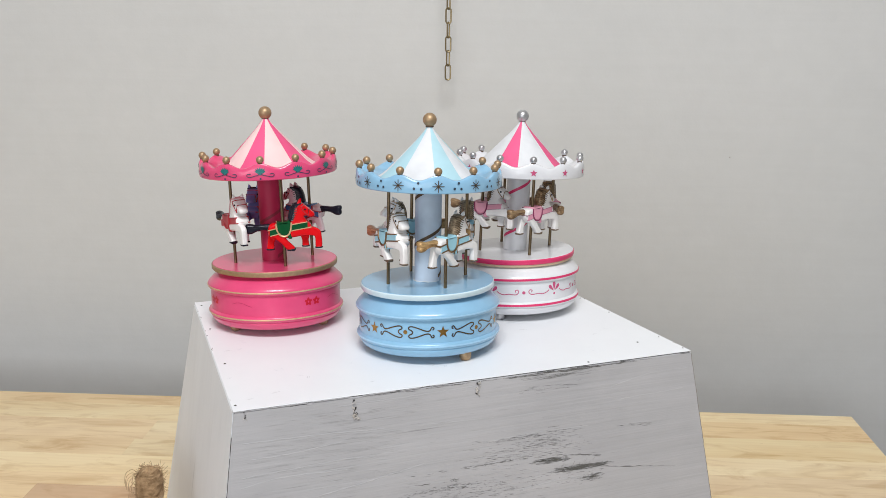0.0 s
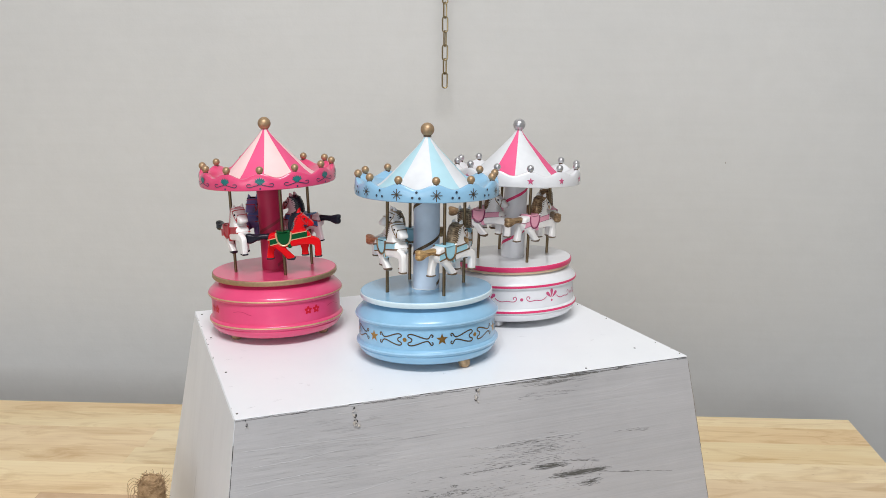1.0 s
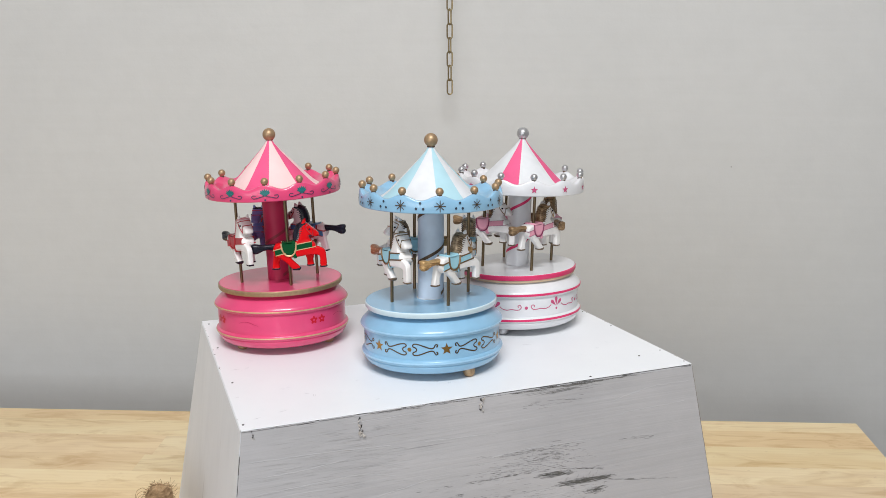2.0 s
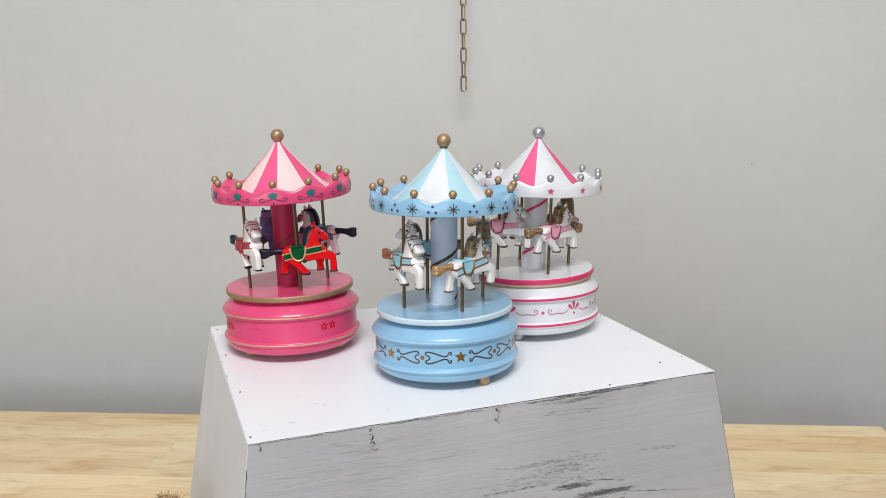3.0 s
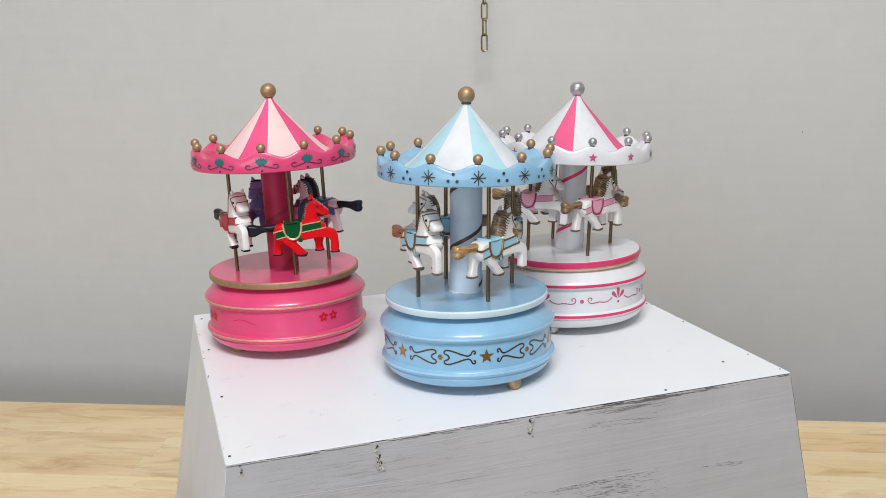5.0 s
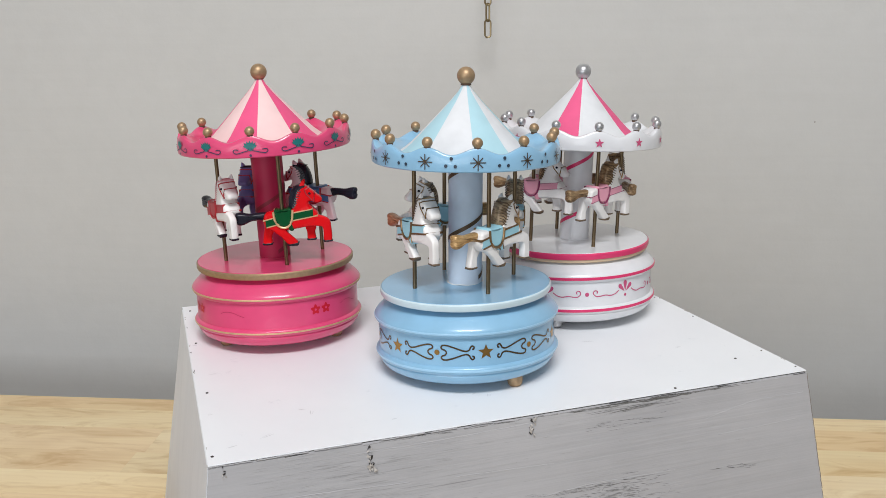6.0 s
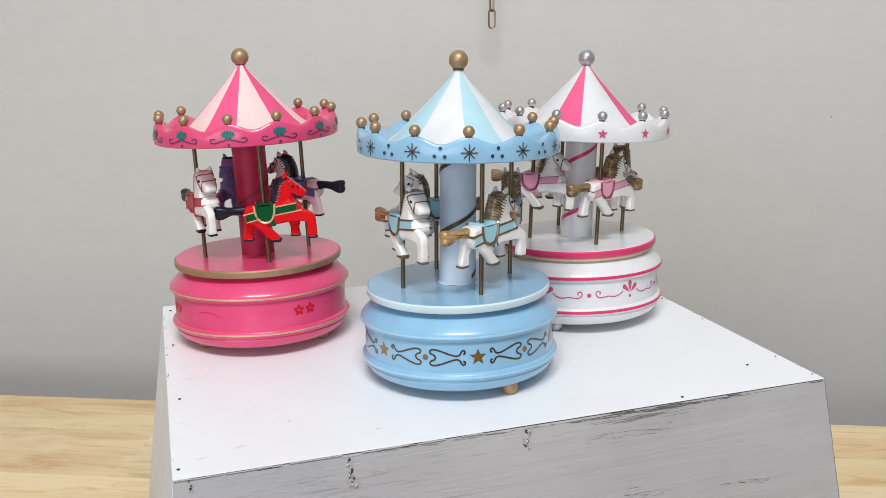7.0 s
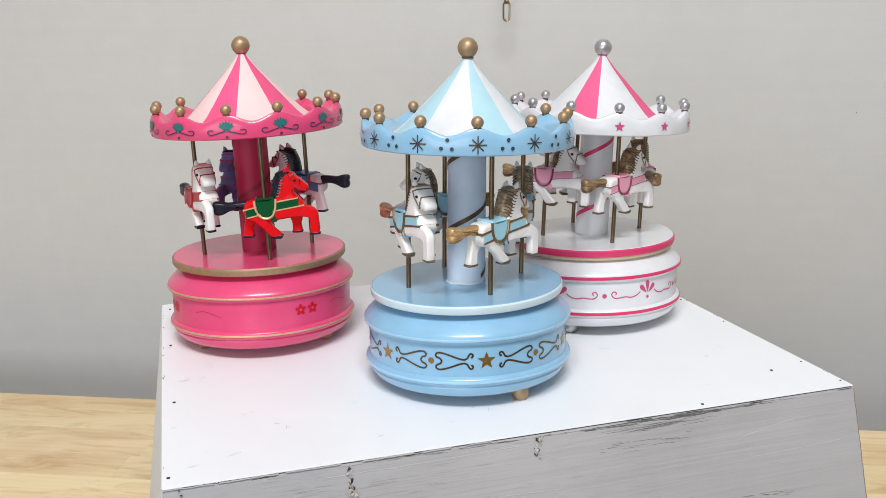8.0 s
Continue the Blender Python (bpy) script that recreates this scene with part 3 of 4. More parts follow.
for u, v, length, turned in ((0.008, 0.172, 0.003, 8), (0.012, 0.118, 0.006, 12), (0.006, 0.06, 0.0025, 20), (0.03, 0.022, 0.006, 24), (0.012, 0.016, 0.005, 20), (0.055, 0.05, 0.003, -30), (0.06, 0.042, 0.004, 75), (0.16, 0.03, 0.0035, 70),
                             (0.152, 0.036, 0.003, 30), (0.2, 0.05, 0.005, 15), (0.25, 0.09, 0.006, -12), (0.27, 0.16, 0.004, 40), (0.3, 0.06, 0.004, 10), (0.1, 0.02, 0.003, 5)):
    bm = bmesh.new()
    for k in range(4):
        a = radians(turned + random.uniform(-6, 6))
        d, n = Vector((math.cos(a), math.sin(a), 0)), Vector((-math.sin(a), math.cos(a), 0))
        at = Vector((u, v, 0.00004)) + n * random.uniform(-0.0008, 0.0008) + d * random.uniform(-0.3, 0.3) * length
        w = random.uniform(0.00008, 0.00018)
        rows = [(bm.verts.new(at + d * length * f + n * w * math.sin(math.pi * (0.1 + 0.8 * f))), bm.verts.new(at + d * length * f - n * w * math.sin(math.pi * (0.1 + 0.8 * f)))) for f in (0, 0.25, 0.5, 0.75, 1)]
        for p, q in zip(rows, rows[1:]):
            bm.faces.new((p[0], p[1], q[1], q[0]))
    part("top_scuff", bm, SMEAR, top_panel, "faint grey scuff on the white top", False)
for u0, u1 in ((0.0, 0.022), (0.024, 0.05), (0.053, 0.078), (0.088, 0.112), (0.116, 0.13), (0.138, 0.15)):
    n = max(4, int((u1 - u0) / 0.002))
    pts = [on_front(u0 + (u1 - u0) * i / n, -0.001 + random.uniform(-0.0002, 0.0002), -0.0001) for i in range(n + 1)]
    bm = bmesh.new()
    wire(bm, pts, random.uniform(0.0003, 0.00042), 6)
    part("paint_bead", bm, BOX_FRONT_SHADED, front_panel, "paint run closing the joint under the top")
z = -0.002
while z > -0.2:
    run = random.uniform(0.006, 0.02)
    n = max(4, int(run / 0.0025))
    pts = [(SX - K * (z - run * i / n) - 0.0001 + random.uniform(-0.0002, 0.0001), K * (z - run * i / n) + 0.0001, z - run * i / n) for i in range(n + 1)]
    bm = bmesh.new()
    wire(bm, pts, random.uniform(0.00016, 0.00026), 5)
    part("worn_line", bm, WORN_EDGE, front_panel, "brown worn line at the edge")
    z -= run + random.uniform(-0.001, 0.0012)
random.seed(4)
for u in (0.0823, 0.1726, 0.0075):
    big = 1.2 if u < 0.1 and u > 0.01 else 1.0 if u > 0.1 else 0.5
    bm = bmesh.new()
    for k in range(int(9 * big) + 2):
        z = -0.0022 - 0.0105 * big * random.random()
        x = u + random.uniform(-0.0016, 0.0016) * big
        y = -K * -z * 1.0
        s = random.uniform(0.0006, 0.0014) * big
        vs = [bm.verts.new((x + random.uniform(-s, s), -K * -z - random.uniform(0.0, 0.0016) * big, z + random.uniform(-s, s) * 1.6)) for _ in range(5)]
        bmesh.ops.convex_hull(bm, input=vs)
    part("split_hole", bm, TORN, front_panel, "torn paint and splintered wood round a screw hole", False)
    bm = bmesh.new()
    for dz in (-0.0032, -0.0075, -0.0105):
        for k in range(2):
            c = Vector((u + random.uniform(-0.001, 0.001) * big, K * dz * big - 0.0005, dz * big))
            vs = [bm.verts.new(c + Vector((random.uniform(-0.0011, 0.0011) * big, random.uniform(-0.0004, 0.0004), random.uniform(-0.0013, 0.0013) * big))) for _ in range(6)]
            bmesh.ops.convex_hull(bm, input=vs)
    part("screw_pit", bm, DARK, front_panel, "", False)

# ---- chain ----
chain = tagged(new("hanging_chain"), "aged brass chain of long oval links hanging by the wall", "chain")
chain.matrix_world = pose(0.0995, 0.772, 1.1766, 0, 0, 0)
PITCH, WIRE, HALF_W = 0.0188, 0.00112, 0.0035
loop = []
for k in range(28):
    a = 2 * math.pi * k / 28
    straight = PITCH / 2 - HALF_W + 0.0009
    loop.append((HALF_W * math.cos(a), 0, (straight if math.sin(a) >= 0 else -straight) + HALF_W * math.sin(a)))
bm = bmesh.new()
wire(bm, loop, WIRE, 7, closed=True)
first = part("link", bm, CHAIN, chain)
first.matrix_basis = pose(0, 0, 0.0103, 0, 0, 12)
for k in range(1, 76):
    shared_part("link", first, chain, pose(0.00003 * k, 0, 0.0103 + PITCH * k, 0, 0, (14 if k % 2 == 0 else 66) + random.uniform(-6, 6)))


# ---- carousels ----
R_TOP, Z_TOP = 0.0515, 0.0517
R_BAND, Z_BAND = 0.0534, 0.0236
R_RIM = 0.0555


def band_blue(az0, parent):
    for k in range(6):
        star = on_drum(R_BAND, az0 + radians(60) * k, Z_BAND)
        bm = bmesh.new()
        blob(bm, star, star_pts(0.0047))
        part("gold_star", bm, INK_STAR, parent, "painted gold star", False)
        bm = bmesh.new()
        blob(bm, on_drum(R_BAND, az0 + radians(60) * k + radians(30), Z_BAND), disc_pts(0.0016))
        part("gold_dot", bm, INK_STAR, parent, "", False)
        for s in (1, -1):
            bm = bmesh.new()
            mid = on_drum(R_BAND, az0 + radians(60) * k + s * radians(17.3), Z_BAND)
            for up in (1, -1):
                arm = [(52, 0), (60, 11), (74, 17), (79, 26), (70, 35), (50, 35), (18, 26), (-18, 13), (-42, 8), (-56, 14), (-62, 25), (-70, 33), (-79, 28), (-77, 18), (-70, 18)]
                stroke(bm, mid, [(s * u * 0.000118, up * v * 0.00012) for u, v in arm], 0.00088)
            part("scroll", bm, INK_GOLD, parent, "painted heart-ended scroll", False)


def band_white(az0, parent):
    for k in range(6):
        bm = bmesh.new()
        fan = on_drum(R_BAND, az0 + radians(60) * k, Z_BAND)
        for lean in (-1, 0, 1):
            tip = 0.0072 if lean == 0 else 0.0068
            c, s = math.cos(lean * 0.75), math.sin(lean * 0.75)
            leaf = [(0, 0.0008), (0.0009, 0.0036), (0.0015, tip - 0.0006), (0.0009, tip + 0.0007), (0, tip + 0.001), (-0.0009, tip + 0.0007), (-0.0015, tip - 0.0006), (-0.0009, 0.0036)]
            pts = [(u * c + v * s, -u * s + v * c - 0.0008) for u, v in leaf]
            blob(bm, fan, pts, (0.004 * s, 0.004 * c - 0.0008))
        blob(bm, fan, disc_pts(0.001, 0, -0.0026), (0, -0.0026))
        part("fan_motif", bm, INK_ROSE, parent, "painted rose fan motif", False)
        bm = bmesh.new()
        blob(bm, on_drum(R_BAND, az0 + radians(60) * k + radians(30), Z_BAND), disc_pts(0.0014))
        part("rose_dot", bm, INK_ROSE, parent, "", False)
        for s in (1, -1):
            bm = bmesh.new()
            mid = on_drum(R_BAND, az0 + radians(60) * k + s * radians(16.5), Z_BAND)
            arm = [(-8.6, 0.9), (-6.5, -0.6), (-3.4, -1.4), (0.0, -0.9), (3.2, -1.3), (5.6, -1.2), (7.2, 0.4), (6.4, 2.0), (4.8, 1.5), (5.2, 0.3)]
            stroke(bm, mid, [(s * u * 0.00116, v * 0.0012) for u, v in arm], 0.00065)
            part("curl", bm, INK_ROSE, parent, "painted rose curl", False)


def band_pink(az0, parent):
    for k in range(4):
        for s in (-1, 1):
            bm = bmesh.new()
            flower = on_drum(R_BAND, az0 + radians((1, 90, 180, 262)[k]) + s * radians(4.1), Z_BAND + 0.0012)
            pts = []
            for j in range(40):
                a = 2 * math.pi * j / 40
                r = 0.0028 + 0.0007 * math.cos(5 * a)
                pts.append((r * math.sin(a), r * math.cos(a)))
            blob(bm, flower, pts)
            part("red_flower", bm, INK_RED, parent, "painted red five-petal flower", False)
            bm = bmesh.new()
            blob(bm, lambda u, v, w, f=flower: f(u, v, w + 0.0001), disc_pts(0.00075))
            part("flower_eye", bm, PINK, parent, "small pink flower centre", False)
        bm = bmesh.new()
        arc = on_drum(R_BAND, az0 + radians(90) * k - radians(62), Z_BAND)
        stroke(bm, arc, [(-0.0085, 0.001), (-0.004, 0.0024), (0.001, 0.0022), (0.005, 0.0008), (0.009, -0.0004)], 0.00025)
        part("hairline_scroll", bm, PINK_SHADE_AND_LINE, parent, "thin dark arc line", False)


def rim_motif(kind, bead_az, parent):
    z = 0.1316
    mid = on_drum(R_RIM + 0.0004, bead_az, z)
    if kind == "burst":
        bm = bmesh.new()
        for k in range(4):
            a = math.pi * k / 4
            l = 0.0043 if k % 2 == 0 else 0.0038
            stroke(bm, mid, [(-l * math.sin(a), -l * math.cos(a)), (l * math.sin(a), l * math.cos(a))], 0.00056, 2)
        part("burst", bm, INK_FOIL, parent, "painted eight-ray starburst", False)
        off = on_drum(R_RIM + 0.0004, bead_az + radians(15), z)
        for u, v in ((-0.0028, -0.0018), (0.0024, -0.0020), (0.0002, 0.0022)):
            bm = bmesh.new()
            blob(bm, off, disc_pts(0.00095, u, v), (u, v))
            part("dark_dot", bm, INK_DARK, parent, "", False)
    elif kind == "star":
        bm = bmesh.new()
        blob(bm, mid, star_pts(0.0032))
        part("rose_star", bm, INK_ROSE, parent, "painted rose star", False)
    else:
        bm = bmesh.new()
        fan = [(0.0008, -0.0012), (0.0026, 0.0004), (0.0050, 0.0021), (0.0037, 0.0026), (0.0042, 0.0047), (0.0024, 0.0035), (0.0022, 0.0056), (0.0009, 0.0040), (0.0, 0.0061)]
        fan = [(u * 0.86, v * 0.86) for u, v in fan]
        fan += [(-u, v) for u, v in fan[-2::-1]]
        blob(bm, mid, fan, (0, 0.0015))
        part("lotus", bm, INK_TEAL, parent, "painted teal lotus", False)
        bm = bmesh.new()
        blob(bm, mid, disc_pts(0.0008, 0, -0.0039), (0, -0.0039))
        part("navy_dot", bm, INK_NAVY, parent, "", False)
        for s in (1, -1):
            bm = bmesh.new()
            arm = [(0.6, 0.4), (1.8, -1.0), (4.0, -1.5), (6.6, -2.2), (9.4, -2.6), (11.0, -1.5), (10.4, -0.3), (8.8, -0.2), (7.6, -0.5)]
            stroke(bm, mid, [(s * u * 0.00095, v * 0.001) for u, v in arm], 0.00056)
            part("tendril", bm, INK_NAVY, parent, "painted dark tendril", False)


# outline of the sawn blank: back, neck, head, chest and belly, in millimetres
BLANK = ((-10.5, 6.5), (-5, 7.4), (2, 7.2), (6.5, 8.5), (8.5, 13), (9.5, 18), (11.5, 23), (14.5, 26), (17.5, 25), (20.5, 22), (24, 18.4), (26.6, 15.4), (26.5, 12.7), (23.5, 11.9),
         (20.4, 13.4), (18.4, 13.6), (18.4, 11.2), (20.5, 8), (23.2, 5), (23.6, 1.2), (20.5, -2.6), (14, -4.2), (6, -5.2), (-3, -5.6), (-9, -5.0), (-12.3, -1.5), (-12.4, 3))
MANE = ((15.8, 26.8), (11.5, 26.5), (7.6, 23.2), (5.3, 17), (4.8, 10.8), (6.5, 8.2), (9.6, 9.4), (11.3, 12.5), (12.6, 17), (14.2, 21.4), (16.6, 24.6))
TAIL = ((-10.5, 6.2), (-16, 6.6), (-22, 6.3), (-27, 7.4), (-30.4, 7.3), (-31.2, 5.2), (-30.6, 3.4), (-31.0, 1.4), (-29.6, -0.8), (-26, -0.9), (-21, 1.2), (-16, 1.8), (-10.5, 1.0))
LEGS = (
    (3.15, ((-11.8, 2), (-6, 1), (-5.5, -5), (-8.3, -9.5), (-8.8, -15.2)), ((-14.4, -15.2), (-14.0, -10), (-12.8, -4)), ((-8.8, -14.5), (-8.7, -16), (-14.6, -16), (-14.4, -14.5))),
    (-3.15, ((-9, 1), (-1, 0), (2.5, -6.5), (6.1, -10.4), (9.3, -14.5)), ((3.2, -15.4), (-1.5, -10), (-6.5, -5.5)), ((9.2, -13.8), (9.8, -14.8), (8.4, -16.4), (3.0, -16.0), (3.0, -14.9))),
    (-3.15, ((13, 4.5), (20, 4.2), (27, 2.4), (31.0, -0.4), (31.8, -5), (31.6, -14.2)), ((26.5, -14.2), (26.4, -6.5), (24.6, -4.2), (18, -3.8), (13, -3.5)), ((31.7, -13.5), (31.8, -14.9), (26.3, -14.9), (26.4, -13.5))),
    (3.15, ((12, 2), (19, 1), (21.5, -5), (20.5, -9), (20.6, -13.7)), ((15.4, -13.7), (15.2, -9), (14, -4.5)), ((20.7, -13.0), (20.8, -14.4), (15.2, -14.4), (15.3, -13.0))))
HALF = 5.7


def head_taper(x, z):
    """The blank thins from the poll to the muzzle."""
    return 1.0 if z < 9.5 else 1.0 - 0.36 * min(1.0, max(0.0, (x - 15) / 11.0))


def crest_taper(x, z):
    """The mane narrows from the neck out to its crest."""
    out = ((z - 9.4) * 0.37 - (x - 9.6)) * 0.93
    return 1.0 - 0.42 * min(1.0, max(0.0, out / 5.5)) ** 1.4


def slab(bm, outline, half, mat, y=0.0, edge=1.5, steps=3, shape=head_taper, round_off=1.0):
    """A sawn piece with rounded edges: a closed outline in the side plane, given thickness across it (millimetres)."""
    pts = []
    n = len(outline)
    for i in range(n):
        p0, p1, p2, p3 = (Vector(outline[(i + k) % n]) for k in (-1, 0, 1, 2))
        for k in range(steps):
            t = k / steps
            pts.append(0.5 * ((2 * p1) + (p2 - p0) * t + (2 * p0 - 5 * p1 + 4 * p2 - p3) * t * t + (3 * p1 - p0 - 3 * p2 + p3) * t ** 3) if steps > 1 else p1)
    m = len(pts)
    area = sum(pts[i].x * pts[(i + 1) % m].y - pts[(i + 1) % m].x * pts[i].y for i in range(m))
    inward = []
    for i in range(m):
        d = (pts[(i + 1) % m] - pts[i - 1]).normalized()
        inward.append(Vector((-d.y, d.x)) * (1 if area > 0 else -1))
    rings = []
    flat = 0.85 + 0.2 / edge
    for side, cut in ((-half, flat), (-half, 0.85), (-half + 0.3 * edge, 0.32), (-half + edge, 0.0), (half - edge, 0.0), (half - 0.3 * edge, 0.32), (half, 0.85), (half, flat)):
        ring_ = []
        for p, q in zip(pts, inward):
            x, z = p + q * (cut * edge * round_off)
            ring_.append(bm.verts.new(Vector((x, y + side * shape(x, z), z)) * 0.001))
        rings.append(ring_)
    for p, q in zip(rings, rings[1:]):
        for k in range(m):
            bm.faces.new((p[k], p[(k + 1) % m], q[(k + 1) % m], q[k])).material_index = mat
    for r in (rings[0][::-1], rings[-1]):
        bm.faces.new(r).material_index = mat


def blank_end(z, fore):
    """Where the chest (fore) or the rump stands at height z."""
    found = []
    for (x0, z0), (x1, z1) in zip(BLANK, BLANK[1:] + BLANK[:1]):
        if (z0 - z) * (z1 - z) <= 0 and z0 != z1 and (min(x0, x1) > 16) == fore and (fore or max(x0, x1) < -4):
            found.append(x0 + (x1 - x0) * (z - z0) / (z1 - z0))
    return (max(found) if fore else min(found)) if found else (22.0 if fore else -12.0)


def band_mid(x):
    """Height of the painted harness band along the flank."""
    return -0.3 + 0.205 * (x + 11) if x < 8 else 3.6 + 0.14 * (x - 8)


def horse_bm(trim=1.25):
    """Sawn wooden horse, side plane x (ahead) and z; 0 body, 1 mane, 2 saddle, 3 trim, 4 hoof, 5 strap, 6 tail, 7 eye, 8 mane strokes. trim: width of the painted lines."""
    s = 0.001
    bm = bmesh.new()

    def limb(stations, mat=0, sides=10, steps=4):
        tube(bm, [tuple(v * s for v in st) for st in stations], sides, mat, steps)

    def rod(points, r, mat, sides=5):
        wire(bm, [tuple(v * s for v in p) for p in points], r * s, sides, mat)

    slab(bm, BLANK, HALF, 0, edge=1.9)
    slab(bm, MANE, HALF + 0.25, 1, edge=2.2, shape=crest_taper)
    slab(bm, TAIL, 3.1, 6, edge=2.2, shape=lambda x, z: 0.8 + 0.2 * min(1.0, (-10 - x) / 16.0))
    for y in (-3.5, 3.5):
        limb([(14.2, 24.6, y, 2.1, 1.8), (15.0, 27.4, y * 1.08, 1.6, 1.3), (15.9, 29.6, y * 1.12, 0.35, 0.35)], 0, 6)
    for y, fore_line, aft_line, hoof in LEGS:
        slab(bm, fore_line + aft_line, 2.35, 0, y, 1.1, shape=lambda x, z: 1.0)
        slab(bm, hoof, 2.5, 4, y, 0.7, 2, shape=lambda x, z: 1.0)
    # harness band right round the body, with a painted line along each edge
    for lo, hi, proud, mat in ((-2.3, 2.3, 0.14, 2), (2.0, 2.0 + trim, 0.3, 3), (-2.0 - trim, -2.0, 0.3, 3)):
        x0, x1 = blank_end(band_mid(-12) + lo, False) - proud, blank_end(band_mid(22) + hi, True) + proud
        xs = [x0 + (x1 - x0) * k / 12 for k in range(13)]
        slab(bm, [(x, band_mid(x) + lo) for x in xs] + [(x, band_mid(x) + hi) for x in xs[::-1]], HALF + proud, mat, 0, 1.2, 1, shape=lambda x, z: 1.0, round_off=0.16)
    # saddle over the back, its piped flap, and the girth below it
    slab(bm, ((2.8, -2.0), (6.0, -0.5), (7.2, -5.2), (5.6, -6.0), (4.2, -5.4)), HALF + 0.2, 2, 0, 0.8, 2)
    slab(bm, ((-5.4, 6.6), (-4.8, 2), (-2.6, -1.9), (1, -3.3), (4.5, -1.9), (6.4, 2), (7.0, 7.2), (5.4, 9.6), (2.4, 8.5), (-2.4, 8.3), (-4.6, 8.8)), HALF + 0.55, 2, 0, 1.5)
    flap = [(-5.5, 7.6), (-4.9, 2), (-2.7, -2.0), (1, -3.5), (4.6, -2.0), (6.5, 2), (7.2, 8.0)]
    for y in (-1, 1):
        rod([(p[0], y * (HALF + 0.35), p[1]) for p in smooth_line(flap, 4)], 0.45 + 0.3 * min(1.0, trim), 3, 6)
        for dx in (0, 3.2) if trim > 1 else ():
            rod([(3.0 + dx * 0.95, y * (HALF + 0.05), -2.6 + dx * 0.45), (4.2 + dx * 0.95, y * (HALF + 0.05), -5.3 + dx * 0.05)], 0.42, 3)
        # locks of the mane as slanted strokes
        for k in range(8):
            t = k / 7
            a, b = (9.2 - 3.4 * t, 24.6 - 12.6 * t), (14.4 - 4.6 * t, 22.4 - 12.2 * t)
            rod([(a[0] - 0.5, y * 0.3, a[1] + 0.7), (a[0] - 0.5, y * HALF * 0.4, a[1] + 0.4), (a[0] - 0.2, y * HALF * 0.62, a[1] + 0.2), (a[0] + 1.3, y * HALF * 0.85, a[1] - 0.4), ((a[0] + b[0]) / 2, y * (HALF + 0.16), (a[1] + b[1]) / 2 - 1.1), (b[0] - 0.6, y * (HALF + 0.1), b[1] - 0.7)], 0.3, 8)
        # bridle, nostril and eye
        rod([(15.8, y * (HALF * 0.97), 23.4), (17.2, y * (HALF * 0.95), 19.4), (20.8, y * (HALF * 0.84), 14.4)], 0.4, 5)
        eye = ball_bm(0.95 * s, (19.2 * s, y * (HALF * 0.86) * s, 20.0 * s), 8, 6)
        base = {v: bm.verts.new(v.co) for v in eye.verts}
        for f in eye.faces:
            bm.faces.new([base[v] for v in f.verts]).material_index = 7
        eye.free()
        for z in (5.2, 3.0, 1.0):
            rod([(-17, y * 2.75, 3.8 + (z - 3) * 0.4), (-23, y * 2.95, 3.6 + (z - 3) * 0.7), (-29.6, y * 2.6, z)], 0.36, 6)
    rod([(21.4, -HALF * 0.79, 12.9), (22.0, -HALF * 0.79, 16.6), (22.4, -HALF * 0.72, 20.1), (22.4, HALF * 0.72, 20.1), (22.0, HALF * 0.79, 16.6), (21.4, HALF * 0.79, 12.9)], 0.48, 5)
    rod([(16.4, -HALF * 0.96, 23.0), (18.4, -HALF * 0.8, 24.3), (18.4, HALF * 0.8, 24.3), (16.4, HALF * 0.96, 23.0)], 0.45, 5)
    for v in bm.verts:
        if v.co.z > 0.007:
            v.co.z = 0.007 + (v.co.z - 0.007) * 0.86
        v.co = (v.co.x * 0.95, v.co.y * 0.97, v.co.z * 0.96 - 0.0005)
    return bm


def only(bm, keep):
    """The faces of bm that keep(face) picks, as a bmesh of their own."""
    piece = bm.copy()
    bmesh.ops.delete(piece, geom=[f for f in piece.faces if not keep(f)], context="FACES")
    return piece


def horse(parent, trim, mats, label):
    """The horse's body with its saddle, mane, tail, bridle and hooves as pieces of their own."""
    bm = horse_bm(trim)
    ob = part("horse", only(bm, lambda f: f.material_index in (0, 7)), mats, parent, label)
    for name, slots, note in (("saddle", (2, 3), "painted saddle and harness band"), ("mane", (1, 8), ""), ("tail", (6,), ""), ("bridle", (5,), "painted bridle lines")):
        part(name, only(bm, lambda f: f.material_index in slots), mats, ob, note)
    for x0, x1 in ((-20, 0), (0, 12), (12, 23), (23, 40)):
        part("hoof", only(bm, lambda f: f.material_index == 4 and x0 <= f.calc_center_bounds().x * 1000 < x1), mats, ob)
    bm.free()
    return ob


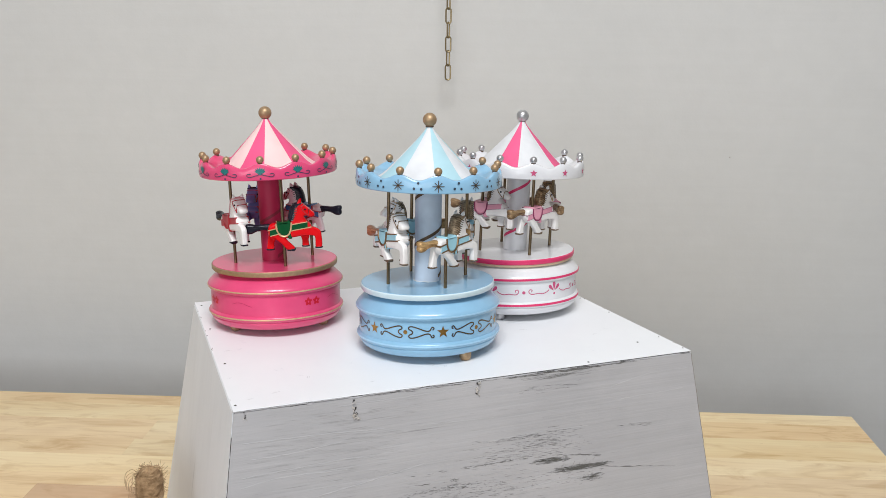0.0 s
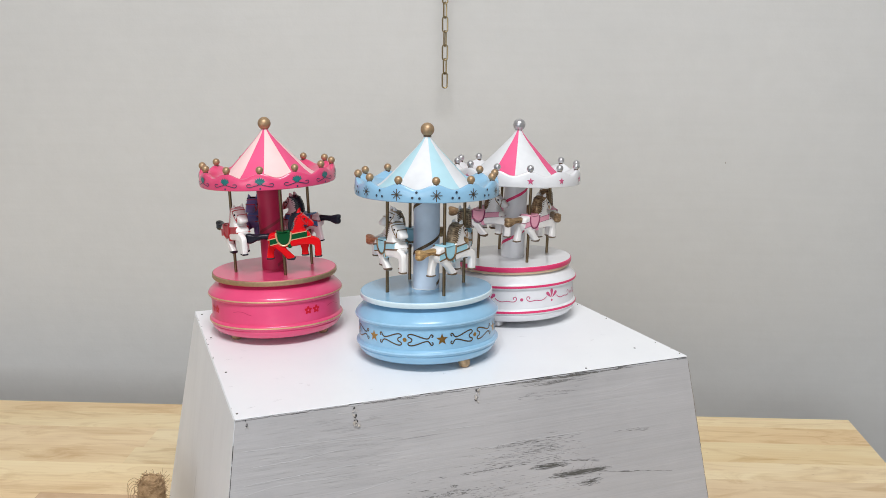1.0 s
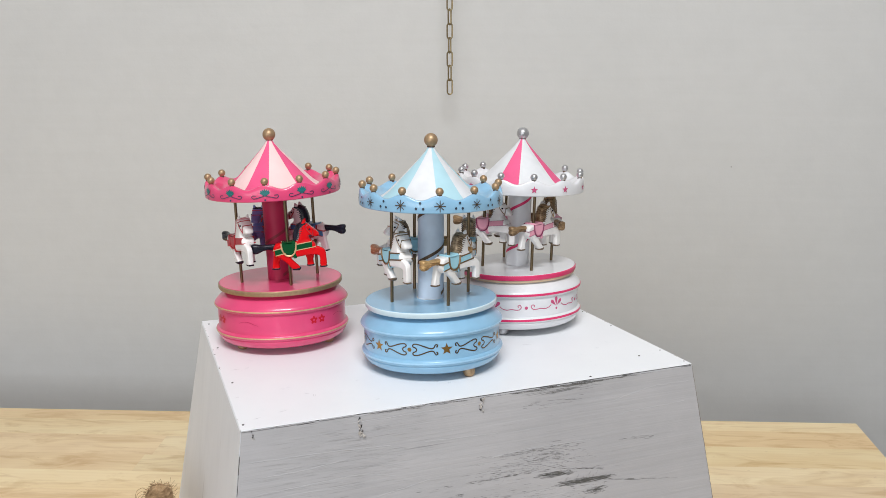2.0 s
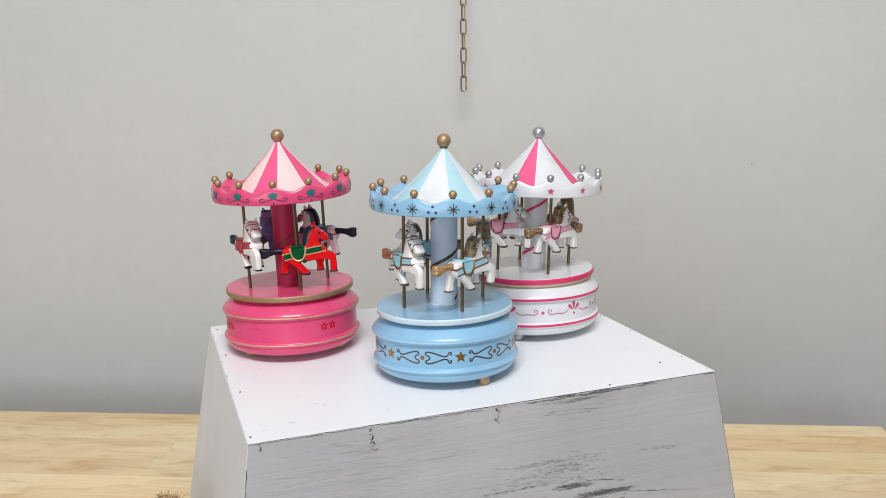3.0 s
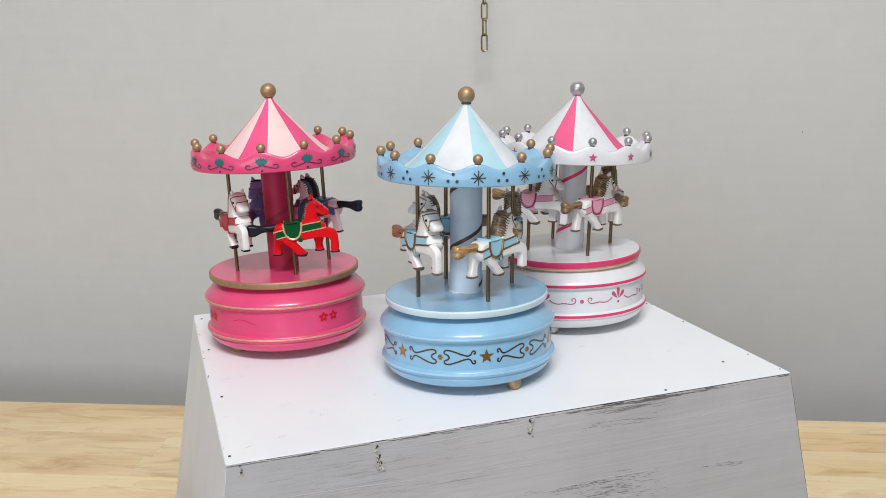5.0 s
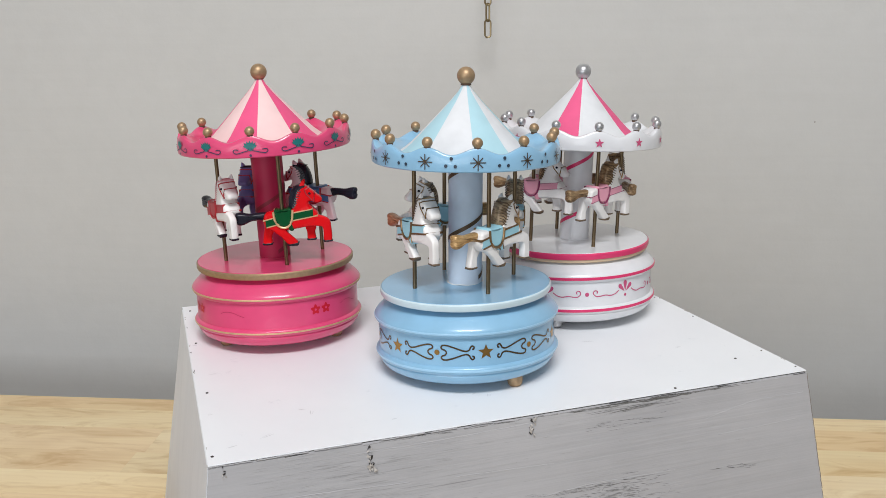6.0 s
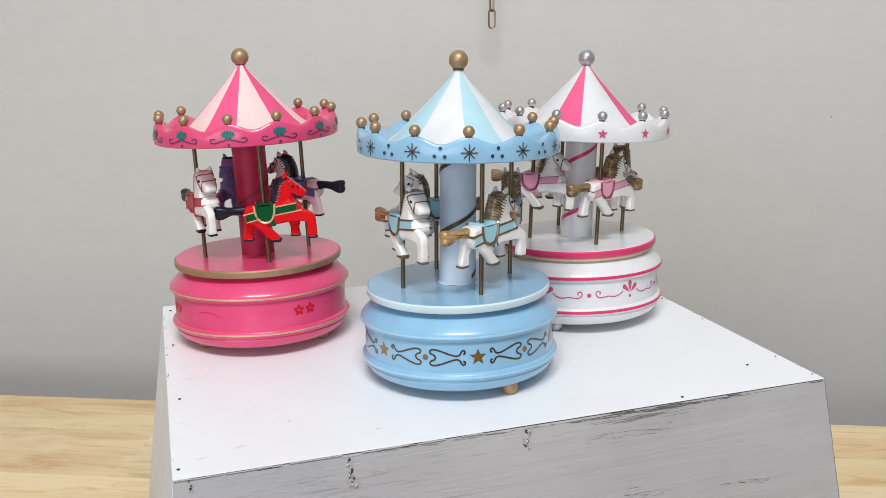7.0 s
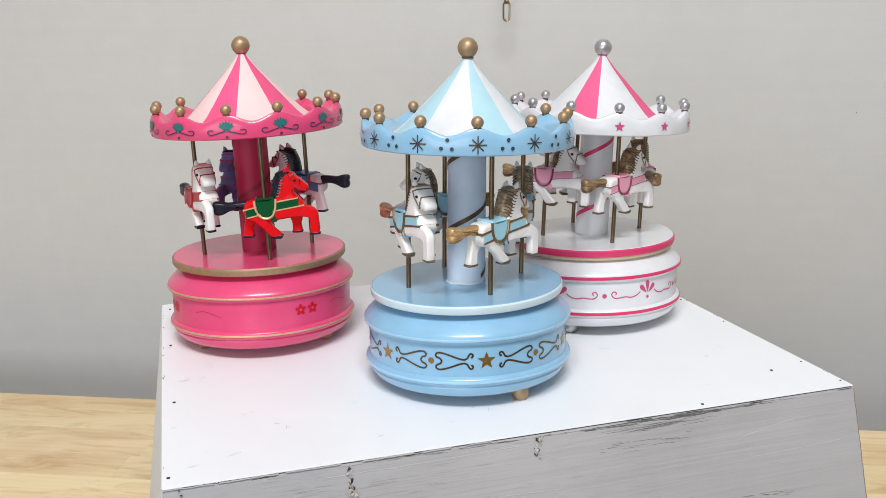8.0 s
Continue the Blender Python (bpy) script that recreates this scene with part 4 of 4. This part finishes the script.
def carousel(label, at, turn, bead_az, pole_az, lean, c):
    """A musical carousel. turn: azimuth of the band's first motif; bead_az: first bead; pole_az: first pole (degrees)."""
    root = tagged(new("musical_carousel"), label, "music box", "carousels on the pedestal")
    root.matrix_world = pose(at[0], at[1], TOP + 0.0002, lean[0], lean[1], 0)
    # the turning part leans a little on its spindle, about the turntable's centre
    sway = Matrix.Translation((0, 0, Z_TOP)) @ pose(0, 0, 0, c["tilt"][0], c["tilt"][1], 0) @ Matrix.Translation((0, 0, -Z_TOP))
    roof = sway @ Matrix.Translation((0, 0, -c["drop"]))
    # turned base
    base = part("base", lathe_bm([(0.0, 0.0034), (0.046, 0.0034), (0.0492, 0.0037), (0.0515, 0.0051), (0.0531, 0.0074), (0.0539, 0.0093), (0.0536, 0.0103), (0.0545, 0.0107), (0.0553, 0.0117), (0.0556, 0.0129), (0.0553, 0.0141), (0.0545, 0.0149), (R_BAND, 0.0153), (R_BAND, 0.0316), (0.0546, 0.0322), (0.0556, 0.0333), (0.0559, 0.0346), (0.0555, 0.0360), (0.0545, 0.0374), (0.0528, 0.0391), (0.0506, 0.0413), (0.0488, 0.0429), (0.0472, 0.0440), (0.045, 0.0450), (0.045, 0.0473), (0.0, 0.0473)], 128), c["base"], root, c["base_label"])
    # painted trim on the lips; on the blue base a highlight put in colour
    for z, r in ((0.0129, 0.0558), (0.0346, 0.0561)):
        h = c["line_h"]
        part("trim_highlight_line", lathe_bm([(r - 0.001, z - h), (r - 0.0001, z - 0.7 * h), (r, z), (r - 0.0001, z + 0.7 * h), (r - 0.001, z + h)], 128), c["line"], base)
    foot = None
    for k in range(3):
        a = radians(c["foot"] + 120 * k)
        px, py = c["foot_r"] * math.cos(a), c["foot_r"] * math.sin(a)
        gap = (root.matrix_basis.to_3x3() @ Vector((px, py, 0))).z
        m = Matrix.Translation((px, py, -gap)) @ Matrix.Diagonal((1, 1, (0.0052 + gap) / 0.01, 1))
        if foot is None:
            foot = part("foot", lathe_bm([(0.0, 0.0), (0.0032, 0.0), (0.0042, 0.0015), (0.0046, 0.0042), (0.0044, 0.0075), (0.0040, 0.01), (0.0, 0.01)], 24), c["metal"], root)
            foot.matrix_basis = m
        else:
            shared_part("foot", foot, root, m)
    c["band"](radians(turn), base)
    # turntable, a little off level, and column
    plate = Matrix.Translation((0, 0, Z_TOP + 0.0003)) @ pose(0, 0, 0, 1.2, 0, 0) @ Matrix.Translation((0, 0, -Z_TOP))
    turntable = part("turntable", lathe_bm([(0.0, 0.0475), (0.047, 0.0475), (R_TOP - 0.0006, 0.0477), (R_TOP, 0.0485), (R_TOP, 0.0508), (R_TOP - 0.0008, Z_TOP), (0.0, Z_TOP)], 128), c["table"], root)
    turntable.matrix_basis = plate
    part("turntable_edge", lathe_bm([(R_TOP - 0.002, 0.0473), (R_TOP - 0.0002, 0.0473), (R_TOP + 0.0003, 0.0481), (R_TOP + 0.0003, 0.0508), (R_TOP - 0.0004, 0.0515)], 128), c["edge"], turntable)
    if c.get("edge2"):
        part("turntable_underside", lathe_bm([(0.0455, 0.0448), (0.0498, 0.0449), (0.0506, 0.0455), (0.0508, 0.0473), (0.0455, 0.0473)], 128), c["edge2"], turntable, "bare beige wooden ring")
    column = part("column", lathe_bm([(0.0, Z_TOP), (0.0102, Z_TOP), (0.0102, 0.1264 - c["drop"]), (0.0, 0.1264 - c["drop"])], 48), c["column"], root)
    column.matrix_basis = sway
    if c.get("glue"):
        bm = lathe_bm([(0.0100, 0.0517), (0.0108, 0.0517), (0.0109, 0.0519), (0.0106, 0.0522), (0.0100, 0.0524)], 60, lambda a, r, z: 0.0002 * math.sin(3 * a) + 0.00015 * math.sin(7 * a + 1))
        part("glue_bead", bm, c["glue"], column, "clear dried glue round the column's foot")
    if c.get("spiral"):
        bm = bmesh.new()
        prev = None
        for k in range(97):
            t = k / 96
            a = radians(pole_az + c.get("spin", 0)) + t * radians(c["coil"])
            z = Z_TOP + 0.003 + t * (0.0695 - c["drop"])
            cur = [bm.verts.new((0.01042 * math.cos(a), 0.01042 * math.sin(a), z + w)) for w in (0.0, 0.0027 if c["spiral"] is not GOLD_LINE else 0.0024)]
            if prev:
                bm.faces.new((prev[0], cur[0], cur[1], prev[1]))
            prev = cur
        part("spiral_stripe", bm, c["spiral"], column, "painted stripe winding up the column", False)
    # roof: wavy rim and trough, twelve painted cone wedges, beads and finial
    first_bead = radians(bead_az)

    def lift(a, r, z):
        w = min(1.0, max(0.0, (r - 0.042) / 0.009)) * min(1.0, max(0.0, (z - 0.1307) / 0.006))
        return 0.0019 * math.cos(12 * (a - first_bead)) * w
    rim = part("canopy_rim", lathe_bm([(0.0000, 0.1264), (0.0515, 0.1264), (0.0522, 0.1260), (0.0548, 0.1260), (0.0555, 0.1266), (R_RIM + 0.0002, 0.1287), (R_RIM + 0.0002, 0.1317), (R_RIM, 0.1337), (R_RIM - 0.0002, 0.1360), (0.0546, 0.1371), (0.0532, 0.1374), (0.0517, 0.1368), (0.0492, 0.1350), (0.0450, 0.1330), (0.0410, 0.1321), (0.0370, 0.1320), (0.0335, 0.1330)], 240, lift), c["rim"], root, c["rim_label"])
    rim.matrix_basis = roof
    cuts = [pole_az + w for w in c["wedges"]]
    for k, (w0, w1) in enumerate(zip(cuts, cuts[1:] + [cuts[0] + 360])):
        profile = [(0.0, 0.1322), (0.0385, 0.1322), (0.0362, 0.1337), (0.0325, 0.1367), (0.0275, 0.1417), (0.0180, 0.1516), (0.0090, 0.1611), (0.0045, 0.1664), (0.0028, 0.1690), (0.0022, 0.1704), (0.0, 0.1706)]
        part("canopy_panel", lathe_bm(profile, 14, None, radians(w0), radians(w1)), c["stripes"][k % 2], root).matrix_basis = roof
    finial = part("finial", ball_bm(0.0053, (0, 0, 0.1752 - c.get("sunk", 0)), 32, 18), c["metal"], root, c["metal_label"])
    finial.matrix_basis = roof
    part("finial_neck", lathe_bm([(0.0, 0.1698), (0.0031, 0.1698), (0.0032, 0.1704), (0.0028, 0.1708), (0.0, 0.1709)], 20), COLLAR, finial)
    bead = None
    for k in range(12):
        a = first_bead + radians(30) * k
        m = roof @ pose(0.0529 * math.cos(a), 0.0529 * math.sin(a), 0.1391)
        if bead is None:
            bm = ball_bm(0.0030, (0, 0, 0.0028), 20, 12)
            bead = part("bead", bm, c["metal"], root)
            bead.matrix_basis = m
            collar = part("bead_collar", lathe_bm([(0.0, -0.001), (0.0019, -0.001), (0.0019, 0.0003), (0.0016, 0.0006), (0.0, 0.0008)], 14), COLLAR, bead)
        else:
            shared_part("bead_collar", collar, shared_part("bead", bead, root, m), Matrix.Identity(4))
        rim_motif(c["motif"], a, rim)
    # poles and horses
    rod = None
    for k in range(4):
        a = radians(pole_az + 90 * k)
        px, py = 0.0328 * math.cos(a), 0.0328 * math.sin(a)
        if rod is None:
            rod = part("pole", lathe_bm([(0.0, Z_TOP - 0.001), (0.00125, Z_TOP - 0.001), (0.00125, 0.1267 - c["drop"]), (0.0, 0.1267 - c["drop"])], 12), BRASS, root, "thin brass pole")
            rod.matrix_basis = sway @ pose(px, py, 0)
        else:
            shared_part("pole", rod, root, sway @ pose(px, py, 0))
        colours = c["horses"][k]
        ob = horse(root, c["trim"], (*colours[:7], HAIR_BLACK, {HAIR_GREY: HAIR_DARK, HAIR_BROWN: HAIR_DARK}.get(colours[1], colours[1])), colours[7])
        ob.matrix_basis = sway @ pose(px, py, 0.0812 + c["ride"][k], 0, 0, pole_az + 90 * k + 108 + c["yaw"][k])
    return root


LEAN = (-3.45, -1.58)
blue_horse = (BODY_WHITE, HAIR_GREY, SADDLE_BLUE, INK_TRIM, HOOF, INK_TRIM, HAIR_TAN, "white horse with grey-brown mane and light blue saddle")
tan_horse = (BODY_WHITE, HAIR_GREY, SADDLE_BLUE, INK_TRIM, HOOF, INK_TRIM, HAIR_COPPER, "white horse with copper tail and light blue saddle")
rose_horse = (BODY_WHITE, HAIR_BROWN, SADDLE_PINK, INK_PLUM, HOOF, INK_TRIM, HAIR_BROWN, "white horse with brown mane and pink saddle")
red_horse = (BODY_RED, HAIR_BLACK, SADDLE_GREEN, GOLD_LINE, HAIR_BLACK, STRAP_RED, HAIR_BLACK, "red horse with black mane and green saddle")
pale_horse = (BODY_BLUSH, HAIR_BLACK, SADDLE_NAVY, STRAP_RED, HAIR_BLACK, STRAP_RED, HAIR_BLACK, "pale pink horse with black mane and blue saddle")
white_horse = (BODY_WHITE, HAIR_BLUSH, STRAP_RED, STRAP_RED, HAIR_BLACK, STRAP_RED, HAIR_BLACK, "white horse with pink mane and red strap")
violet_horse = (BODY_BLUE, HAIR_BLACK, STRAP_RED, STRAP_RED, HAIR_BLACK, STRAP_RED, HAIR_BLACK, "violet blue horse with red strap")

carousel("sky blue wooden musical carousel with gold scrolls and white horses", (0.1180, 0.1422), -74, -79, -62, LEAN, dict(
    spin=26, foot=-47, foot_r=0.044, line_h=0.0008, ride=(0.003, 0.007, 0.006, 0.0045), tilt=(0.6, 1.9), drop=0.0, base=BLUE, base_label="sky blue enamelled round base", line=BLUE_HIGHLIGHT, metal=GOLD, metal_label="gold painted finial ball", band=band_blue, table=BLUE, edge=BLUE_RIM,
    glue=GLUE, coil=695, column=COLUMN_BLUE, spiral=INK_BROWN, rim=BLUE, rim_label="wavy sky blue canopy rim", wedges=(-16, 18, 52, 79, 110, 146, 183, 219, 260, 298), stripes=(CONE_BLUE, CONE_WHITE), motif="burst", horses=(blue_horse, blue_horse, blue_horse, tan_horse), trim=1.35, yaw=(4, -44, -22, -9)))
carousel("hot pink wooden musical carousel with gold trim and coloured horses", (-0.0136, 0.1947), -46, -83.3, -62, LEAN, dict(
    foot=-132, foot_r=0.041, line_h=0.0007, ride=(0.0, 0.007, 0.007, 0.005), sunk=0.0008, tilt=(1.5, -0.9), drop=0.0011, base=PINK, base_label="hot pink enamelled round base", line=GOLD_LINE, metal=GOLD, metal_label="gold painted finial ball", band=band_pink, table=PINK, edge=GOLD,
    coil=695, column=PINK_SHADE_AND_LINE, spiral=SPIRAL_FAINT, rim=PINK, rim_label="wavy hot pink canopy rim", wedges=(-20, 20, 52, 92, 124, 164, 196, 236, 268, 308), stripes=(PINK_PALE, CONE_PINK), motif="lotus", horses=(red_horse, pale_horse, violet_horse, white_horse), trim=1.0, yaw=(-36, 27, 35, -8)))
carousel("white wooden musical carousel with rose stripes and silver beads", (0.1876, 0.2515), -53, -79.5, -69, LEAN, dict(
    foot=-109, foot_r=0.042, line_h=0.0012, sunk=0.0008, spin=189, tilt=(0.6, 3.4), drop=0.0066, ride=(0.0055, 0.006, 0.005, 0.006), base=WHITE, base_label="white enamelled round base", line=ROSE, metal=SILVER, metal_label="silver painted finial ball", band=band_white, table=WHITE, edge=ROSE, edge2=BEIGE,
    coil=640, column=WHITE, spiral=ROSE, rim=WHITE, rim_label="wavy white canopy rim", wedges=(-25, 33, 65, 123, 155, 213, 245, 303), stripes=(CONE_WHITE, CONE_ROSE), motif="star", horses=(rose_horse,) * 4, trim=0.5, yaw=(8, -26, -21, 30)))

# ---- crate with rope knot ----
crate = tagged(new("wooden_crate"), "small brown wooden crate standing on the table beside the pedestal", "crate")
crate.matrix_world = pose(0, 0, 0.7502)
part("body", box_bm(-0.192, -0.092, -0.062, 0.110, 0, 0.1415, 0.0015), BOARD_WOOD, crate)
part("lid", box_bm(-0.194, -0.090, -0.064, 0.112, 0.1418, 0.1486, 0.0012), BOARD_WOOD, crate, "brown wooden lid")
knot = tagged(new("rope_knot"), "frayed brown jute rope knot on the crate's lid", "rope")
knot.matrix_world = pose(-0.0965, 0.098, 0.8989) @ Matrix.Diagonal((0.68, 0.72, 0.7, 1))
random.seed(11)
bm = bmesh.new()
core = lathe_bm([(0.0, 0.0), (0.0115, 0.0), (0.0135, 0.006), (0.0145, 0.016), (0.013, 0.025), (0.008, 0.031), (0.0, 0.033)], 24, lambda a, r, z: 0.0015 * math.sin(5 * a + 200 * z))
part("knot_core", core, JUTE, knot, "wound jute core")
bm = bmesh.new()
for k in range(460):
    a, h = random.uniform(0, 2 * math.pi), random.uniform(0.0, 0.032)
    r = 0.0142 * (1 - max(0, (h - 0.018) / 0.016) ** 2) ** 0.5 if h < 0.0335 else 0.003
    p = Vector((r * math.cos(a), r * math.sin(a), h))
    tang = Vector((-math.sin(a), math.cos(a), random.uniform(-0.8, 1.2))).normalized() * random.choice((-1, 1))
    out = Vector((math.cos(a), math.sin(a), 0.3 + h * 20)).normalized()
    fray = random.random() ** 5
    pts = [p - tang * 0.004 - out * 0.0005, p + out * 0.0008, p + tang * 0.004 + out * (0.0006 + fray * 0.004), p + tang * 0.0075 + out * (fray * 0.0085)]
    wire(bm, pts, random.uniform(0.00018, 0.00036), 4)
for k in range(7):
    a = random.uniform(2.4, 3.9)
    root_at = Vector((0.0135 * math.cos(a), 0.0135 * math.sin(a), 0.012 + 0.003 * k))
    bend = [root_at, root_at + Vector((-0.004, -0.002, 0.004)), root_at + Vector((-0.0075 - 0.0006 * k, -0.003, -0.001)), root_at + Vector((-0.009 - 0.0006 * k, -0.004, -0.012))]
    wire(bm, smooth_line(bend, 5), 0.0003, 4)
tagged(part("fibre", bm, JUTE, knot, "loose frayed jute fibres"), kind="stuff")

# ---- table ----
table = tagged(new("wooden_table"), "light rubberwood table with a laminated stave top", "table")
T_X0, T_X1, T_Y0, T_Y1, T_Z = -0.95, 0.647, -0.15, 0.652, 0.75
table.matrix_world = pose(0, 0, 0)
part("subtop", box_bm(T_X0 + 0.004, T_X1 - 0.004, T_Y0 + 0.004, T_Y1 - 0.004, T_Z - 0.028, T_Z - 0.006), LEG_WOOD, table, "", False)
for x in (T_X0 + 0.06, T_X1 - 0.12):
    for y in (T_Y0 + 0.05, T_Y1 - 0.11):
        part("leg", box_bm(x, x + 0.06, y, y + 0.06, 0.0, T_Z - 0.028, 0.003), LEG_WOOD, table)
for y in (T_Y0 + 0.065, T_Y1 - 0.09):
    part("apron", box_bm(T_X0 + 0.12, T_X1 - 0.12, y, y + 0.025, T_Z - 0.11, T_Z - 0.028, 0.002), LEG_WOOD, table)
random.seed(21)
rows = [0.652, 0.620, 0.571, 0.514, 0.468, 0.419, 0.370, 0.318, 0.270, 0.218, 0.166, 0.114, 0.06, 0.008, -0.046, -0.1, -0.15]
for i, (y1, y0) in enumerate(zip(rows, rows[1:])):
    cuts = {2: [-0.262, 0.2], 3: [-0.271, 0.22], 1: [-0.7, 0.15], 0: [-0.8, 0.2]}.get(i)
    if cuts is None:
        cuts = [random.uniform(-0.75, -0.3), random.uniform(-0.1, 0.3)]
    xs = [T_X0] + cuts + [T_X1]
    tones = {0: (TABLE_TAN, TABLE_TAN, TABLE_WOOD), 1: (TABLE_WOOD, TABLE_WOOD, TABLE_TAN), 2: (TABLE_ROSE, TABLE_WOOD, TABLE_WOOD), 3: (TABLE_ROSE, TABLE_WOOD, TABLE_WOOD)}.get(i)
    for j, (x0, x1) in enumerate(zip(xs, xs[1:])):
        tone = tones[j] if tones else random.choice((TABLE_WOOD, TABLE_WOOD, TABLE_TAN, TABLE_ROSE))
        part("stave", box_bm(x0 + 0.00003, x1 - 0.00003, y0 + 0.00003, y1 - 0.00003, T_Z - 0.0065, T_Z - random.uniform(0, 0.00008), 0.00012), tone, table, "", False)
